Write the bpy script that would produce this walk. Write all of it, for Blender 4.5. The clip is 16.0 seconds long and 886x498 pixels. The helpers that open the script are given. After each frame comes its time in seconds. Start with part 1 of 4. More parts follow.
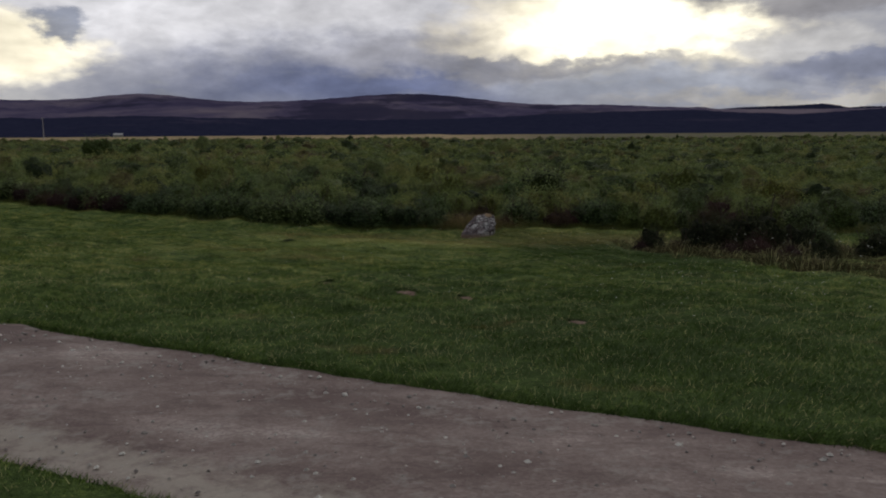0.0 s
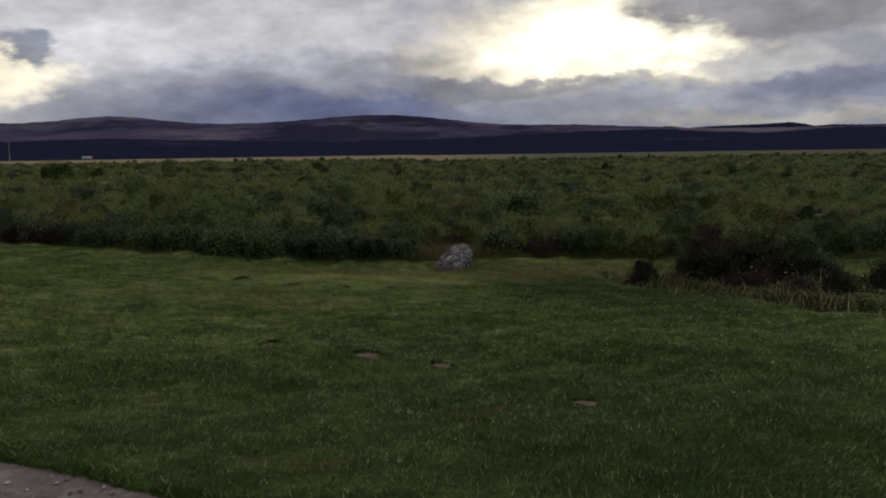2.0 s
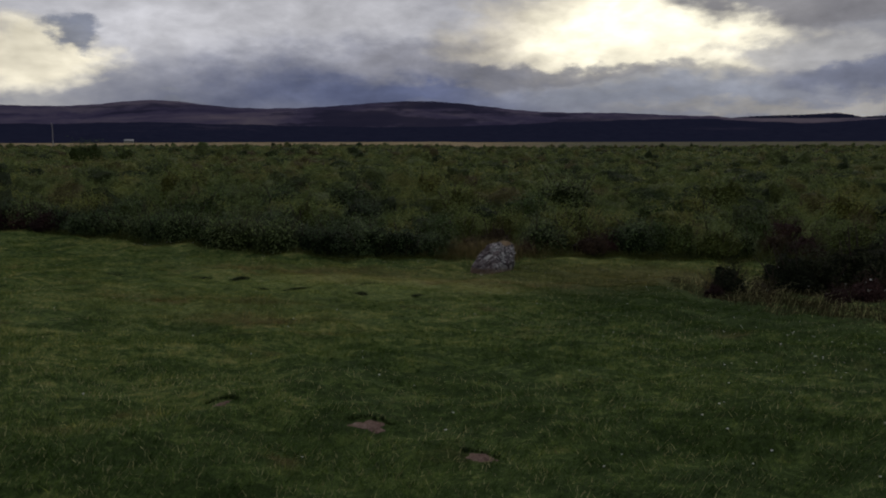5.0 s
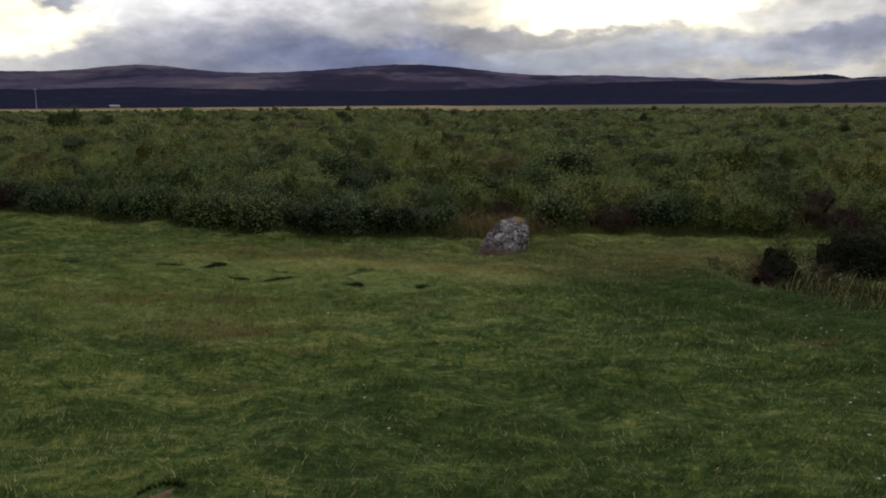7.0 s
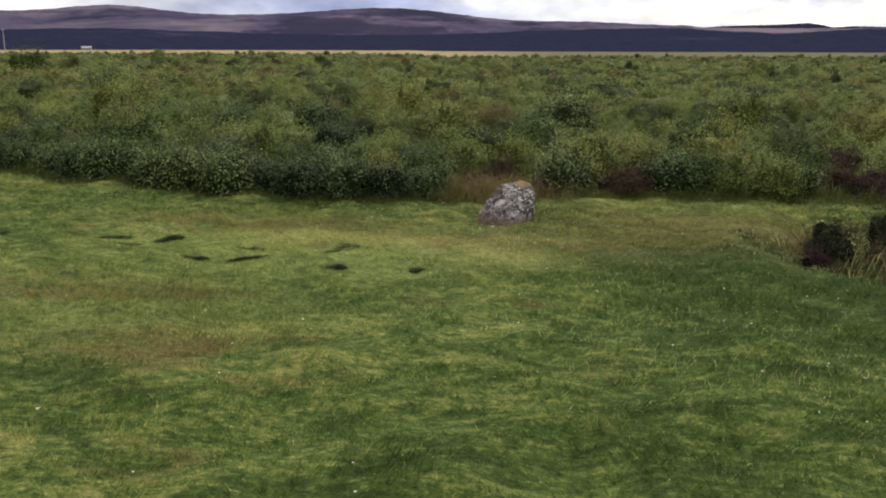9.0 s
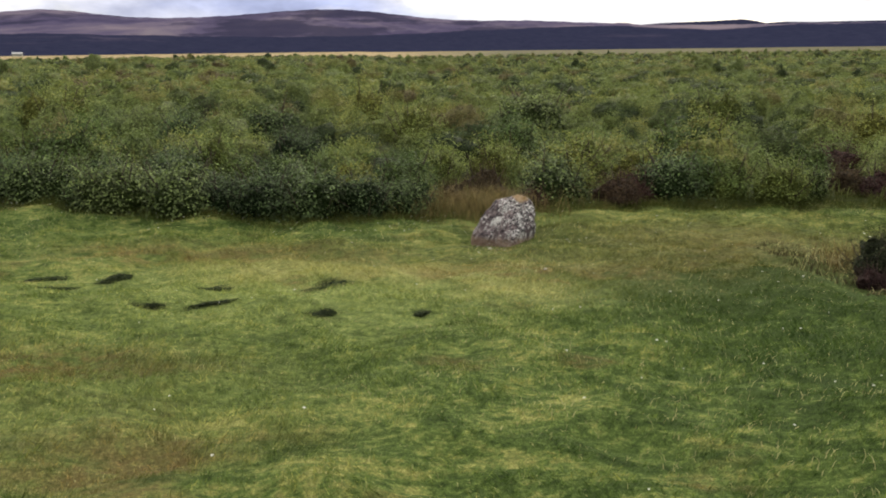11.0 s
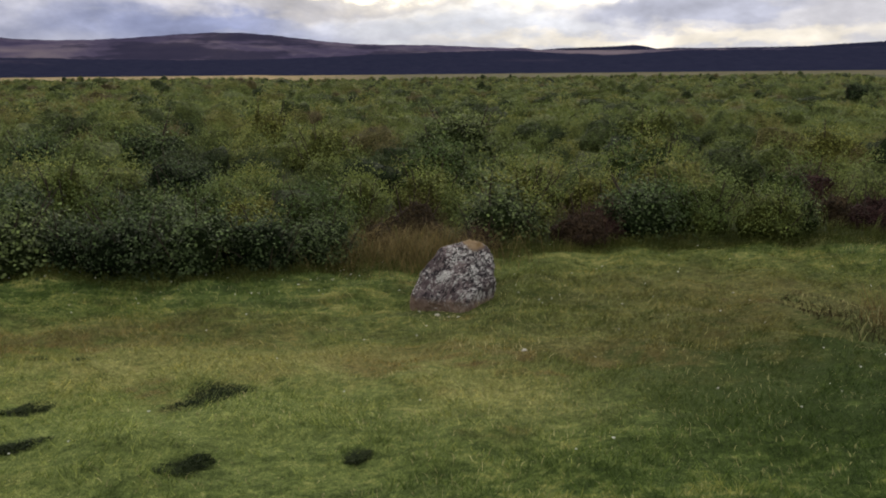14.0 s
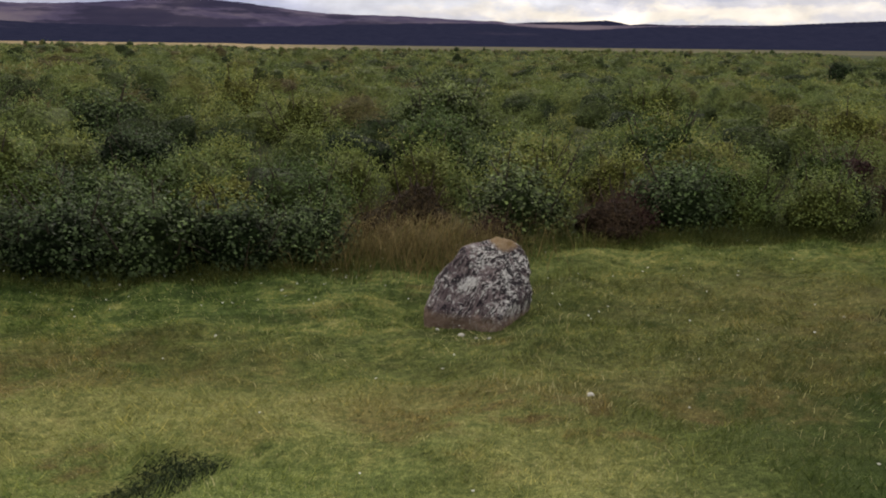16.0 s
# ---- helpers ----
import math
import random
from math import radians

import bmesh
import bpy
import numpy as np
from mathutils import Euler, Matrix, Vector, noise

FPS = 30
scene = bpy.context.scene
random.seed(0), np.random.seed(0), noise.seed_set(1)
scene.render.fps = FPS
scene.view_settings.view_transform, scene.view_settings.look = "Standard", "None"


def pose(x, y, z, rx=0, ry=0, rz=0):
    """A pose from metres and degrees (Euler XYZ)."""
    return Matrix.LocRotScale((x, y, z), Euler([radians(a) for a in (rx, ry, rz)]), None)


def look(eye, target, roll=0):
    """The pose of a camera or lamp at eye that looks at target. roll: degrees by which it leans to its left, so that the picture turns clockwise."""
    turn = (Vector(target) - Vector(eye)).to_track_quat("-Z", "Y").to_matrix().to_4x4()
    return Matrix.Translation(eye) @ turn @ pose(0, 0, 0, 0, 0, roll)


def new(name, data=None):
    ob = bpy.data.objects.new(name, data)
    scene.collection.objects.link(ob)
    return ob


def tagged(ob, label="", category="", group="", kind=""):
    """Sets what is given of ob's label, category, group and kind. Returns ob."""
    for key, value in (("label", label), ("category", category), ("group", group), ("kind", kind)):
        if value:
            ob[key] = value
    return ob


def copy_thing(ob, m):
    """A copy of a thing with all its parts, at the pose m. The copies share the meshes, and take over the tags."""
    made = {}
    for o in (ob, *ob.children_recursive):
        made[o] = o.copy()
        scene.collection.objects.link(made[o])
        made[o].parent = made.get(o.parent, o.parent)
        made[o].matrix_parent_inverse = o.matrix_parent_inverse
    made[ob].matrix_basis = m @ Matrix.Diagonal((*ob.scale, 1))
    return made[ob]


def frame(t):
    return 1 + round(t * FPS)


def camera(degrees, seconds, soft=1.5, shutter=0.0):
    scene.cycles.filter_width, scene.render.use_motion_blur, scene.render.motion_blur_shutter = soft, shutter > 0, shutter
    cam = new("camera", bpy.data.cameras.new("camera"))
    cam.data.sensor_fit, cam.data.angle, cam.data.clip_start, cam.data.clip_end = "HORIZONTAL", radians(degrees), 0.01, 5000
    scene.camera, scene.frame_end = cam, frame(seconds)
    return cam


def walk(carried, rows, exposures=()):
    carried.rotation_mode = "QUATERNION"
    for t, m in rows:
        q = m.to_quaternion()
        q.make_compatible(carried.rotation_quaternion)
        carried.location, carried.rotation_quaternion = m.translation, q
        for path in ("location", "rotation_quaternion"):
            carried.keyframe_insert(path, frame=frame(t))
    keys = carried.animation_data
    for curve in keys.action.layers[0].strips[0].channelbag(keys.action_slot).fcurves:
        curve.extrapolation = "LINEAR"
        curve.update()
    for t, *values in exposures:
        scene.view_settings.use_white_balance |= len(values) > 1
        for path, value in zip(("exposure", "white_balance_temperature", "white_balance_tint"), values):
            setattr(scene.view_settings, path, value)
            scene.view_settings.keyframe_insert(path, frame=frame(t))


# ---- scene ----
cam = camera(55.4, 16.0, soft=2.0)
METRES, EYE, TILT, LEAN, TURN = 13.6, 1.5, -3.5, 1.9, 0.0
ROWS = [
    (0.0, 0.0, 0.0, 0.0, 0.11, -4.31, -1.47),
    (0.5, -0.0023, 0.0332, 0.0021, -1.28, -4.93, -0.64),
    (1.0, 0.0014, 0.0673, 0.0031, -0.63, -5.04, -0.63),
    (1.5, 0.0033, 0.0962, 0.0057, -0.71, -4.19, -1.45),
    (2.0, 0.0031, 0.1278, 0.0116, -1.69, -2.9, -0.94),
    (2.5, 0.008, 0.1621, 0.0112, 0.18, -2.89, -1.39),
    (3.0, 0.0093, 0.1915, 0.0108, 0.05, -3.11, -1.93),
    (5.5, 0.0034, 0.3526, 0.0156, 1.03, -4.23, -1.89),
    (6.0, -0.004, 0.3848, 0.0159, 1.15, -4.94, -2.01),
    (6.5, -0.0098, 0.414, 0.0174, -0.35, -5.88, -1.16),
    (7.0, -0.0118, 0.4458, 0.0216, 0.12, -6.22, -1.43),
    (7.5, -0.0175, 0.4779, 0.022, -0.94, -6.56, -1.62),
    (8.0, -0.0206, 0.5096, 0.0226, -1.99, -8.38, -1.22),
    (8.5, -0.0216, 0.5402, 0.027, -0.81, -9.74, -2.09),
    (11.0, -0.0604, 0.6761, 0.0318, -5.02, -9.63, -0.9),
    (11.5, -0.0631, 0.7076, 0.0328, -4.01, -6.96, -1.23),
    (12.0, -0.0696, 0.7444, 0.0319, -7.75, -7.62, -0.13),
    (12.5, -0.069, 0.7755, 0.0298, -7.5, -7.44, 0.25),
    (13.0, -0.0644, 0.8058, 0.0292, -8.4, -7.68, -1.17),
    (13.5, -0.0627, 0.8373, 0.0285, -11.47, -7.98, -0.34),
    (14.0, -0.0575, 0.8685, 0.0273, -11.47, -7.99, -0.61),
    (14.5, -0.0567, 0.8972, 0.0276, -11.68, -7.81, -1.46),
    (15.0, -0.0598, 0.9266, 0.0287, -13.61, -8.36, -0.72),
    (15.5, -0.0581, 0.9572, 0.0257, -12.74, -8.75, -1.21),
    (16.0, -0.0618, 0.9873, 0.0245, -13.39, -9.75, -1.66),
]
EXPOSURES = [(0.0, -1.08, 6300, 11), (1.0, -1.15, 6250, 12), (2.0, -1.2, 6250, 12), (2.5, -1.55, 6150, 11), (3.0, -1.68, 6100, 11), (5.5, -1.45, 6200, 12), (6.5, -1.3, 6250, 11), (7.0, -0.65, 6500, 9), (8.0, -0.2, 6700, 8), (8.5, 0.35, 6900, 7), (11.0, 0.8, 7100, 7), (11.5, 0.28, 7000, 7), (12.0, -0.15, 7000, 8), (12.5, -0.1, 6950, 8), (14.5, 0.1, 6900, 10), (16.0, 0.18, 6950, 11)]
walk(cam, [(t, pose(0, 0, EYE, TILT, LEAN, TURN) @ pose(METRES * x, METRES * y, METRES * z, 90 + pitch, roll, yaw)) for t, x, y, z, yaw, pitch, roll in ROWS], EXPOSURES)


# ---- node helpers ----
class Net:
    """A small builder for node trees: every method returns an output socket."""

    def __init__(self, tree):
        self.t = tree

    def node(self, kind, **values):
        n = self.t.nodes.new(kind)
        for k, v in values.items():
            n.inputs[k.replace("_", " ")].default_value = v
        return n

    def plug(self, socket, v):
        if isinstance(v, bpy.types.NodeSocket):
            self.t.links.new(v, socket)
        else:
            socket.default_value = v

    def math(self, op, a, b=0.0, c=0.0, clamp=False):
        n = self.t.nodes.new("ShaderNodeMath")
        n.operation, n.use_clamp = op, clamp
        for s, v in zip(n.inputs, (a, b, c)):
            self.plug(s, v)
        return n.outputs[0]

    def add(self, a, b):
        return self.math("ADD", a, b)

    def sub(self, a, b):
        return self.math("SUBTRACT", a, b)

    def mul(self, a, b):
        return self.math("MULTIPLY", a, b)

    def bell(self, u, v, u0, v0, su, sv, amp):
        """amp * exp(-((u-u0)/su)^2 - ((v-v0)/sv)^2)"""
        a = self.mul(self.sub(u, u0), 1 / su)
        b = self.mul(self.sub(v, v0), 1 / sv)
        q = self.add(self.mul(a, a), self.mul(b, b))
        return self.mul(self.math("POWER", 2.71828, self.mul(q, -1.0)), amp)

    def noise(self, vec, scale, detail=4.0, rough=0.55, lac=2.0, warp=0.0, colour=False):
        n = self.node("ShaderNodeTexNoise", Scale=scale, Detail=detail, Roughness=rough, Lacunarity=lac, Distortion=warp)
        self.plug(n.inputs["Vector"], vec)
        return n.outputs["Color" if colour else 0]

    def ramp(self, fac, stops, ease="LINEAR"):
        n = self.t.nodes.new("ShaderNodeValToRGB")
        n.color_ramp.interpolation = ease
        el = n.color_ramp.elements
        while len(el) < len(stops):
            el.new(0.5)
        for e, (p, c) in zip(el, stops):
            e.position, e.color = p, ((*c, 1) if isinstance(c, tuple) else (c, c, c, 1))
        self.plug(n.inputs[0], fac)
        return n.outputs[0]

    def mix(self, fac, a, b, how="MIX"):
        n = self.t.nodes.new("ShaderNodeMix")
        n.data_type, n.blend_type = "RGBA", how
        for i, v in ((0, fac), (6, a), (7, b)):
            self.plug(n.inputs[i], (*v, 1) if isinstance(v, tuple) and len(v) == 3 else v)
        return n.outputs[2]

    def scale3(self, vec, s):
        n = self.t.nodes.new("ShaderNodeVectorMath")
        n.operation = "MULTIPLY"
        self.plug(n.inputs[0], vec)
        n.inputs[1].default_value = s
        return n.outputs[0]

    def xyz(self, vec):
        n = self.t.nodes.new("ShaderNodeSeparateXYZ")
        self.plug(n.inputs[0], vec)
        return n.outputs

    def join(self, x, y, z):
        n = self.t.nodes.new("ShaderNodeCombineXYZ")
        for s, v in zip(n.inputs, (x, y, z)):
            self.plug(s, v)
        return n.outputs[0]

    def place(self):
        return self.t.nodes.new("ShaderNodeNewGeometry").outputs["Position"]

    def island(self):
        return self.t.nodes.new("ShaderNodeNewGeometry").outputs["Random Per Island"]

    def object_random(self):
        return self.t.nodes.new("ShaderNodeObjectInfo").outputs["Random"]


# ---- world, sun ----
SUN_AZ, SUN_EL = 15.0, 38.0
world = bpy.data.worlds.new("cloudy_sky")
scene.world = world
world.use_nodes = True
wt = world.node_tree
wt.nodes.clear()
W = Net(wt)
sky = wt.nodes.new("ShaderNodeTexSky")
sky.sky_type, sky.sun_disc, sky.sun_elevation, sky.sun_rotation = "NISHITA", False, radians(SUN_EL), radians(SUN_AZ)
gen = wt.nodes.new("ShaderNodeTexCoord").outputs["Generated"]
dx, dy, dz = W.xyz(gen)
az = W.mul(W.math("ARCTAN2", dx, dy), 57.2958)
el = W.mul(W.math("ARCSINE", dz), 57.2958)
# cloud deck seen in perspective, stretched along the horizon
lift = W.add(W.math("MAXIMUM", dz, 0.0), 0.10)
deck = W.join(W.math("DIVIDE", dx, lift), W.math("DIVIDE", dy, lift), 0.0)
puff = W.join(W.mul(az, 0.115), W.mul(el, 0.23), 3.7)
big = W.noise(deck, 0.8, 5, 0.5, warp=0.4)
curl = W.noise(puff, 1.0, 8, 0.52, warp=0.25)
fine = W.noise(puff, 3.1, 7, 0.55, warp=0.2)
# wavy coordinates, so that the cloud masses have billowed edges
jit = W.xyz(W.noise(puff, 1.3, 3, 0.5, colour=True))
jot = W.xyz(W.noise(puff, 4.6, 5, 0.58, colour=True))
az_w = W.add(az, W.add(W.mul(W.sub(jit[0], 0.5), 9.0), W.mul(W.sub(jot[0], 0.5), 4.5)))
el_w = W.add(el, W.add(W.mul(W.sub(jit[1], 0.5), 3.2), W.mul(W.sub(jot[1], 0.5), 2.0)))
light = W.add(0.53, W.mul(W.sub(curl, 0.5), 0.55))
light = W.add(light, W.mul(W.sub(fine, 0.5), 0.30))
light = W.add(light, W.mul(W.mul(W.sub(big, 0.5), 0.9), W.math("MULTIPLY", dz, 3.0, clamp=True)))
cloud = W.ramp(light, [(0.08, (0.17, 0.20, 0.34)), (0.26, (0.33, 0.36, 0.49)), (0.41, (0.52, 0.54, 0.64)), (0.54, (0.74, 0.74, 0.79)), (0.66, (1.05, 1.02, 0.98)), (0.80, (1.7, 1.6, 1.35)), (0.96, (2.6, 2.4, 1.9))])


def bank(over, colour, a0, e0, wide, tall, soft, amount=1.0):
    """Lays one cloud mass over the sky at bearing a0 and elevation e0, in degrees."""
    a, e = W.mul(W.sub(az_w, a0), 1 / wide), W.mul(W.sub(el_w, e0), 1 / tall)
    gone = W.math("SQRT", W.add(W.mul(a, a), W.mul(e, e)))
    mask = W.ramp(gone, [(max(0.0, (1 - soft) / 2), amount), (min(1.0, (1 + soft) / 2), 0.0)], "EASE")
    n = mask.node
    wt.links.remove(n.inputs[0].links[0])
    W.plug(n.inputs[0], W.mul(gone, 0.5))
    return W.mix(mask, over, colour)


body = W.ramp(W.add(W.mul(curl, 0.5), W.mul(fine, 0.5)), [(0.34, 0.72), (0.50, 1.0), (0.64, 1.35)])


def tint(r, g, b):
    return W.mix(1.0, (r, g, b), body, "MULTIPLY")


cloud = bank(cloud, tint(1.40, 1.37, 1.38), -14.0, 8.0, 16.0, 4.2, 0.6, 0.9)
cloud = bank(cloud, tint(0.60, 0.61, 0.70), 30.0, 3.0, 16.0, 2.0, 0.8, 0.8)
cloud = bank(cloud, tint(0.27, 0.31, 0.50), -6.0, 3.1, 12.5, 2.6, 0.8, 1.0)
cloud = bank(cloud, tint(0.66, 0.65, 0.70), 0.5, 5.4, 8.0, 1.1, 0.55, 0.8)
cloud = bank(cloud, tint(1.25, 1.14, 0.94), 5.0, 6.9, 5.5, 1.9, 0.45, 0.85)
cloud = bank(cloud, tint(1.7, 1.52, 1.16), 11.5, 7.0, 9.0, 3.1, 0.5)
cloud = bank(cloud, tint(3.2, 2.95, 2.2), 12.2, 7.1, 6.8, 2.4, 0.7)
cloud = bank(cloud, tint(0.62, 0.60, 0.62), 24.5, 8.9, 9.5, 2.0, 0.22, 0.95)
cloud = bank(cloud, tint(0.52, 0.52, 0.58), 7.0, 4.3, 8.0, 0.55, 0.5, 0.8)
cloud = bank(cloud, tint(0.72, 0.76, 0.86), 14.0, 3.0, 9.0, 1.0, 0.6, 0.75)
cloud = bank(cloud, tint(1.0, 0.97, 0.93), 21.5, 5.3, 4.5, 0.9, 0.35, 0.8)
cloud = bank(cloud, tint(0.47, 0.50, 0.64), 28.0, 3.9, 6.5, 1.0, 0.25, 0.9)
cloud = bank(cloud, tint(0.98, 0.92, 0.82), 27.0, 1.9, 13.0, 0.45, 0.6, 0.85)
cloud = bank(cloud, tint(2.2, 2.0, 1.5), -26.5, 5.3, 4.2, 1.9, 0.4)
cloud = bank(cloud, tint(0.48, 0.52, 0.64), -23.6, 6.9, 2.0, 0.9, 0.35, 0.9)
high = W.math("MULTIPLY_ADD", dz, 0.40, W.math("MULTIPLY_ADD", dy, 0.22, 0.78))
cloud = W.mix(1.0, cloud, W.join(high, high, high), "MULTIPLY")
blue = W.mix(1.0, sky.outputs[0], (0.09, 0.09, 0.09), "MULTIPLY")
cover = W.ramp(W.add(W.mul(big, 0.6), W.mul(curl, 0.4)), [(0.22, 0.35), (0.40, 1.0)])
bg = wt.nodes.new("ShaderNodeBackground")
W.plug(bg.inputs[0], W.mix(cover, blue, cloud))
bg.inputs[1].default_value = 1.0
wt.links.new(bg.outputs[0], wt.nodes.new("ShaderNodeOutputWorld").inputs[0])

sun = new("sun", bpy.data.lights.new("sun", "SUN"))
sun.data.energy, sun.data.angle, sun.data.color = 1.5, radians(30), (1.0, 0.93, 0.80)
far = Vector((math.sin(radians(SUN_AZ)) * math.cos(radians(SUN_EL)), math.cos(radians(SUN_AZ)) * math.cos(radians(SUN_EL)), math.sin(radians(SUN_EL)))) * 200
sun.matrix_world = look(far, (0, 0, 0))


# ---- materials ----
def material(name, build, rough=0.9, translucent=0.0, bump=None, gloss=0.1):
    m = bpy.data.materials.new(name)
    m.use_nodes = True
    t = m.node_tree
    t.nodes.clear()
    n = Net(t)
    out = t.nodes.new("ShaderNodeOutputMaterial")
    colour = build(n)
    p = n.node("ShaderNodeBsdfPrincipled", Roughness=rough)
    p.inputs["Specular IOR Level"].default_value = gloss
    n.plug(p.inputs["Base Color"], colour)
    if bump:
        b = n.node("ShaderNodeBump", Strength=bump[1], Distance=bump[2])
        n.plug(b.inputs["Height"], bump[0](n))
        t.links.new(b.outputs[0], p.inputs["Normal"])
    shader = p.outputs[0]
    if translucent:
        tr = t.nodes.new("ShaderNodeBsdfTranslucent")
        n.plug(tr.inputs[0], colour)
        mx = n.node("ShaderNodeMixShader", Fac=translucent)
        t.links.new(shader, mx.inputs[1]), t.links.new(tr.outputs[0], mx.inputs[2])
        shader = mx.outputs[0]
    t.links.new(shader, out.inputs[0])
    return m


def turf_colour(n, dry=0.0):
    """Green, straw and brown patches of the lawn, in world metres."""
    p = n.place()
    x, y, z = n.xyz(p)
    flat = n.join(n.mul(x, 0.75), y, 0.0)
    a = n.noise(flat, 0.55, 5, 0.6, warp=0.6)
    b = n.noise(flat, 3.2, 5, 0.65, warp=0.4)
    c = n.noise(flat, 11.0, 4, 0.65)
    streak = n.noise(n.join(n.mul(x, 1.0), n.mul(y, 2.6), 0.0), 1.5, 6, 0.68, warp=0.7)
    lush = n.add(n.add(n.mul(a, 0.20), n.mul(b, 0.26)), n.add(n.mul(streak, 0.30), n.mul(c, 0.24)))
    patchy = n.ramp(n.mul(y, 0.05), [(0.33, 0.62), (0.55, 1.08)])
    tuft = n.noise(n.join(n.mul(x, 1.0), n.mul(y, 1.6), 0.0), 13.0, 3, 0.65, warp=0.8)
    lush = n.add(n.mul(n.add(n.sub(lush, 0.485), n.mul(n.sub(tuft, 0.5), 0.30)), patchy), 0.478)
    lush = n.add(lush, n.add(n.bell(x, y, 2.2, 12.0, 2.6, 4.0, -0.035), n.bell(x, y, 1.2, 19.3, 1.6, 0.7, -0.03)))
    lush = n.add(lush, n.add(n.bell(x, y, 2.9, 15.6, 2.0, 2.4, -0.065), n.add(n.bell(x, y, 2.4, 6.2, 3.6, 2.8, -0.055), n.add(n.bell(x, y, -1.8, 7.2, 3.2, 2.2, -0.03), n.add(n.bell(x, y, 3.4, 17.6, 1.7, 1.4, -0.04), n.bell(x, y, 1.9, 16.4, 1.1, 1.0, -0.06))))))
    green = n.ramp(lush, [(0.40, (0.026, 0.050, 0.012)), (0.455, (0.050, 0.084, 0.022)), (0.505, (0.092, 0.134, 0.038)), (0.550, (0.176, 0.196, 0.066)), (0.60, (0.260, 0.256, 0.098))])
    # paler, yellower hummock and the thatch behind it
    wob = n.mul(n.sub(a, 0.5), 4.0)
    xw, yw = n.add(x, wob), n.add(y, n.mul(n.sub(b, 0.5), 2.5))
    pale = n.add(n.bell(xw, yw, -1.6, 16.3, 2.3, 1.2, 0.9), n.bell(xw, yw, -3.0, 13.6, 1.8, 1.0, 0.5))
    xs, ys = n.add(x, n.mul(n.sub(b, 0.5), 0.9)), n.add(y, n.mul(n.sub(c, 0.5), 0.9))
    strip = n.add(n.bell(xs, ys, -1.7, 17.5, 1.0, 0.42, 1.0), n.add(n.bell(xs, ys, -0.5, 17.35, 0.8, 0.40, 1.0), n.bell(xs, ys, 0.45, 16.5, 0.55, 0.6, 0.9)))
    lit = n.ramp(n.add(n.mul(tuft, 0.5), n.mul(c, 0.5)), [(0.36, 0.35), (0.6, 1.0)])
    green = n.mix(n.mul(n.math("MINIMUM", pale, 0.9), lit), green, (0.215, 0.255, 0.092))
    green = n.mix(n.mul(n.math("MINIMUM", strip, 0.9), lit), green, (0.300, 0.290, 0.120))
    thatch = n.add(n.bell(xw, yw, 1.1, 17.4, 1.6, 0.5, 0.6), n.bell(xw, yw, -2.0, 18.3, 2.0, 0.5, 0.6))
    thatch = n.add(thatch, n.add(n.bell(xw, yw, 3.2, 18.9, 2.4, 1.5, 0.75), n.bell(xw, yw, -2.2, 12.9, 0.9, 0.5, 0.7)))
    thatch = n.mul(thatch, n.ramp(n.add(n.mul(b, 0.5), n.mul(tuft, 0.5)), [(0.36, 0.15), (0.58, 1.0)]))
    colour = n.mix(n.math("MINIMUM", n.add(thatch, dry), 1.0), green, (0.185, 0.150, 0.066))
    rust = n.math("MINIMUM", n.mul(n.add(n.add(n.bell(xw, yw, -3.2, 14.4, 0.9, 0.45, 1.0), n.add(n.bell(xw, yw, -2.7, 18.3, 1.0, 0.35, 1.0), n.bell(xw, yw, 0.6, 17.25, 0.9, 0.25, 0.9))), n.bell(xw, yw, -2.0, 12.9, 0.7, 0.35, 1.0)), n.ramp(n.add(n.mul(b, 0.5), n.mul(c, 0.5)), [(0.42, 0.0), (0.58, 1.0)])), 0.85)
    colour = n.mix(rust, colour, (0.125, 0.085, 0.040))
    spot = n.ramp(n.noise(flat, 1.1, 3, 0.55), [(0.62, 0.0), (0.69, 0.7)])
    spot = n.mul(spot, n.ramp(c, [(0.40, 0.1), (0.58, 1.0)]))
    return n.mix(spot, colour, (0.115, 0.080, 0.038))


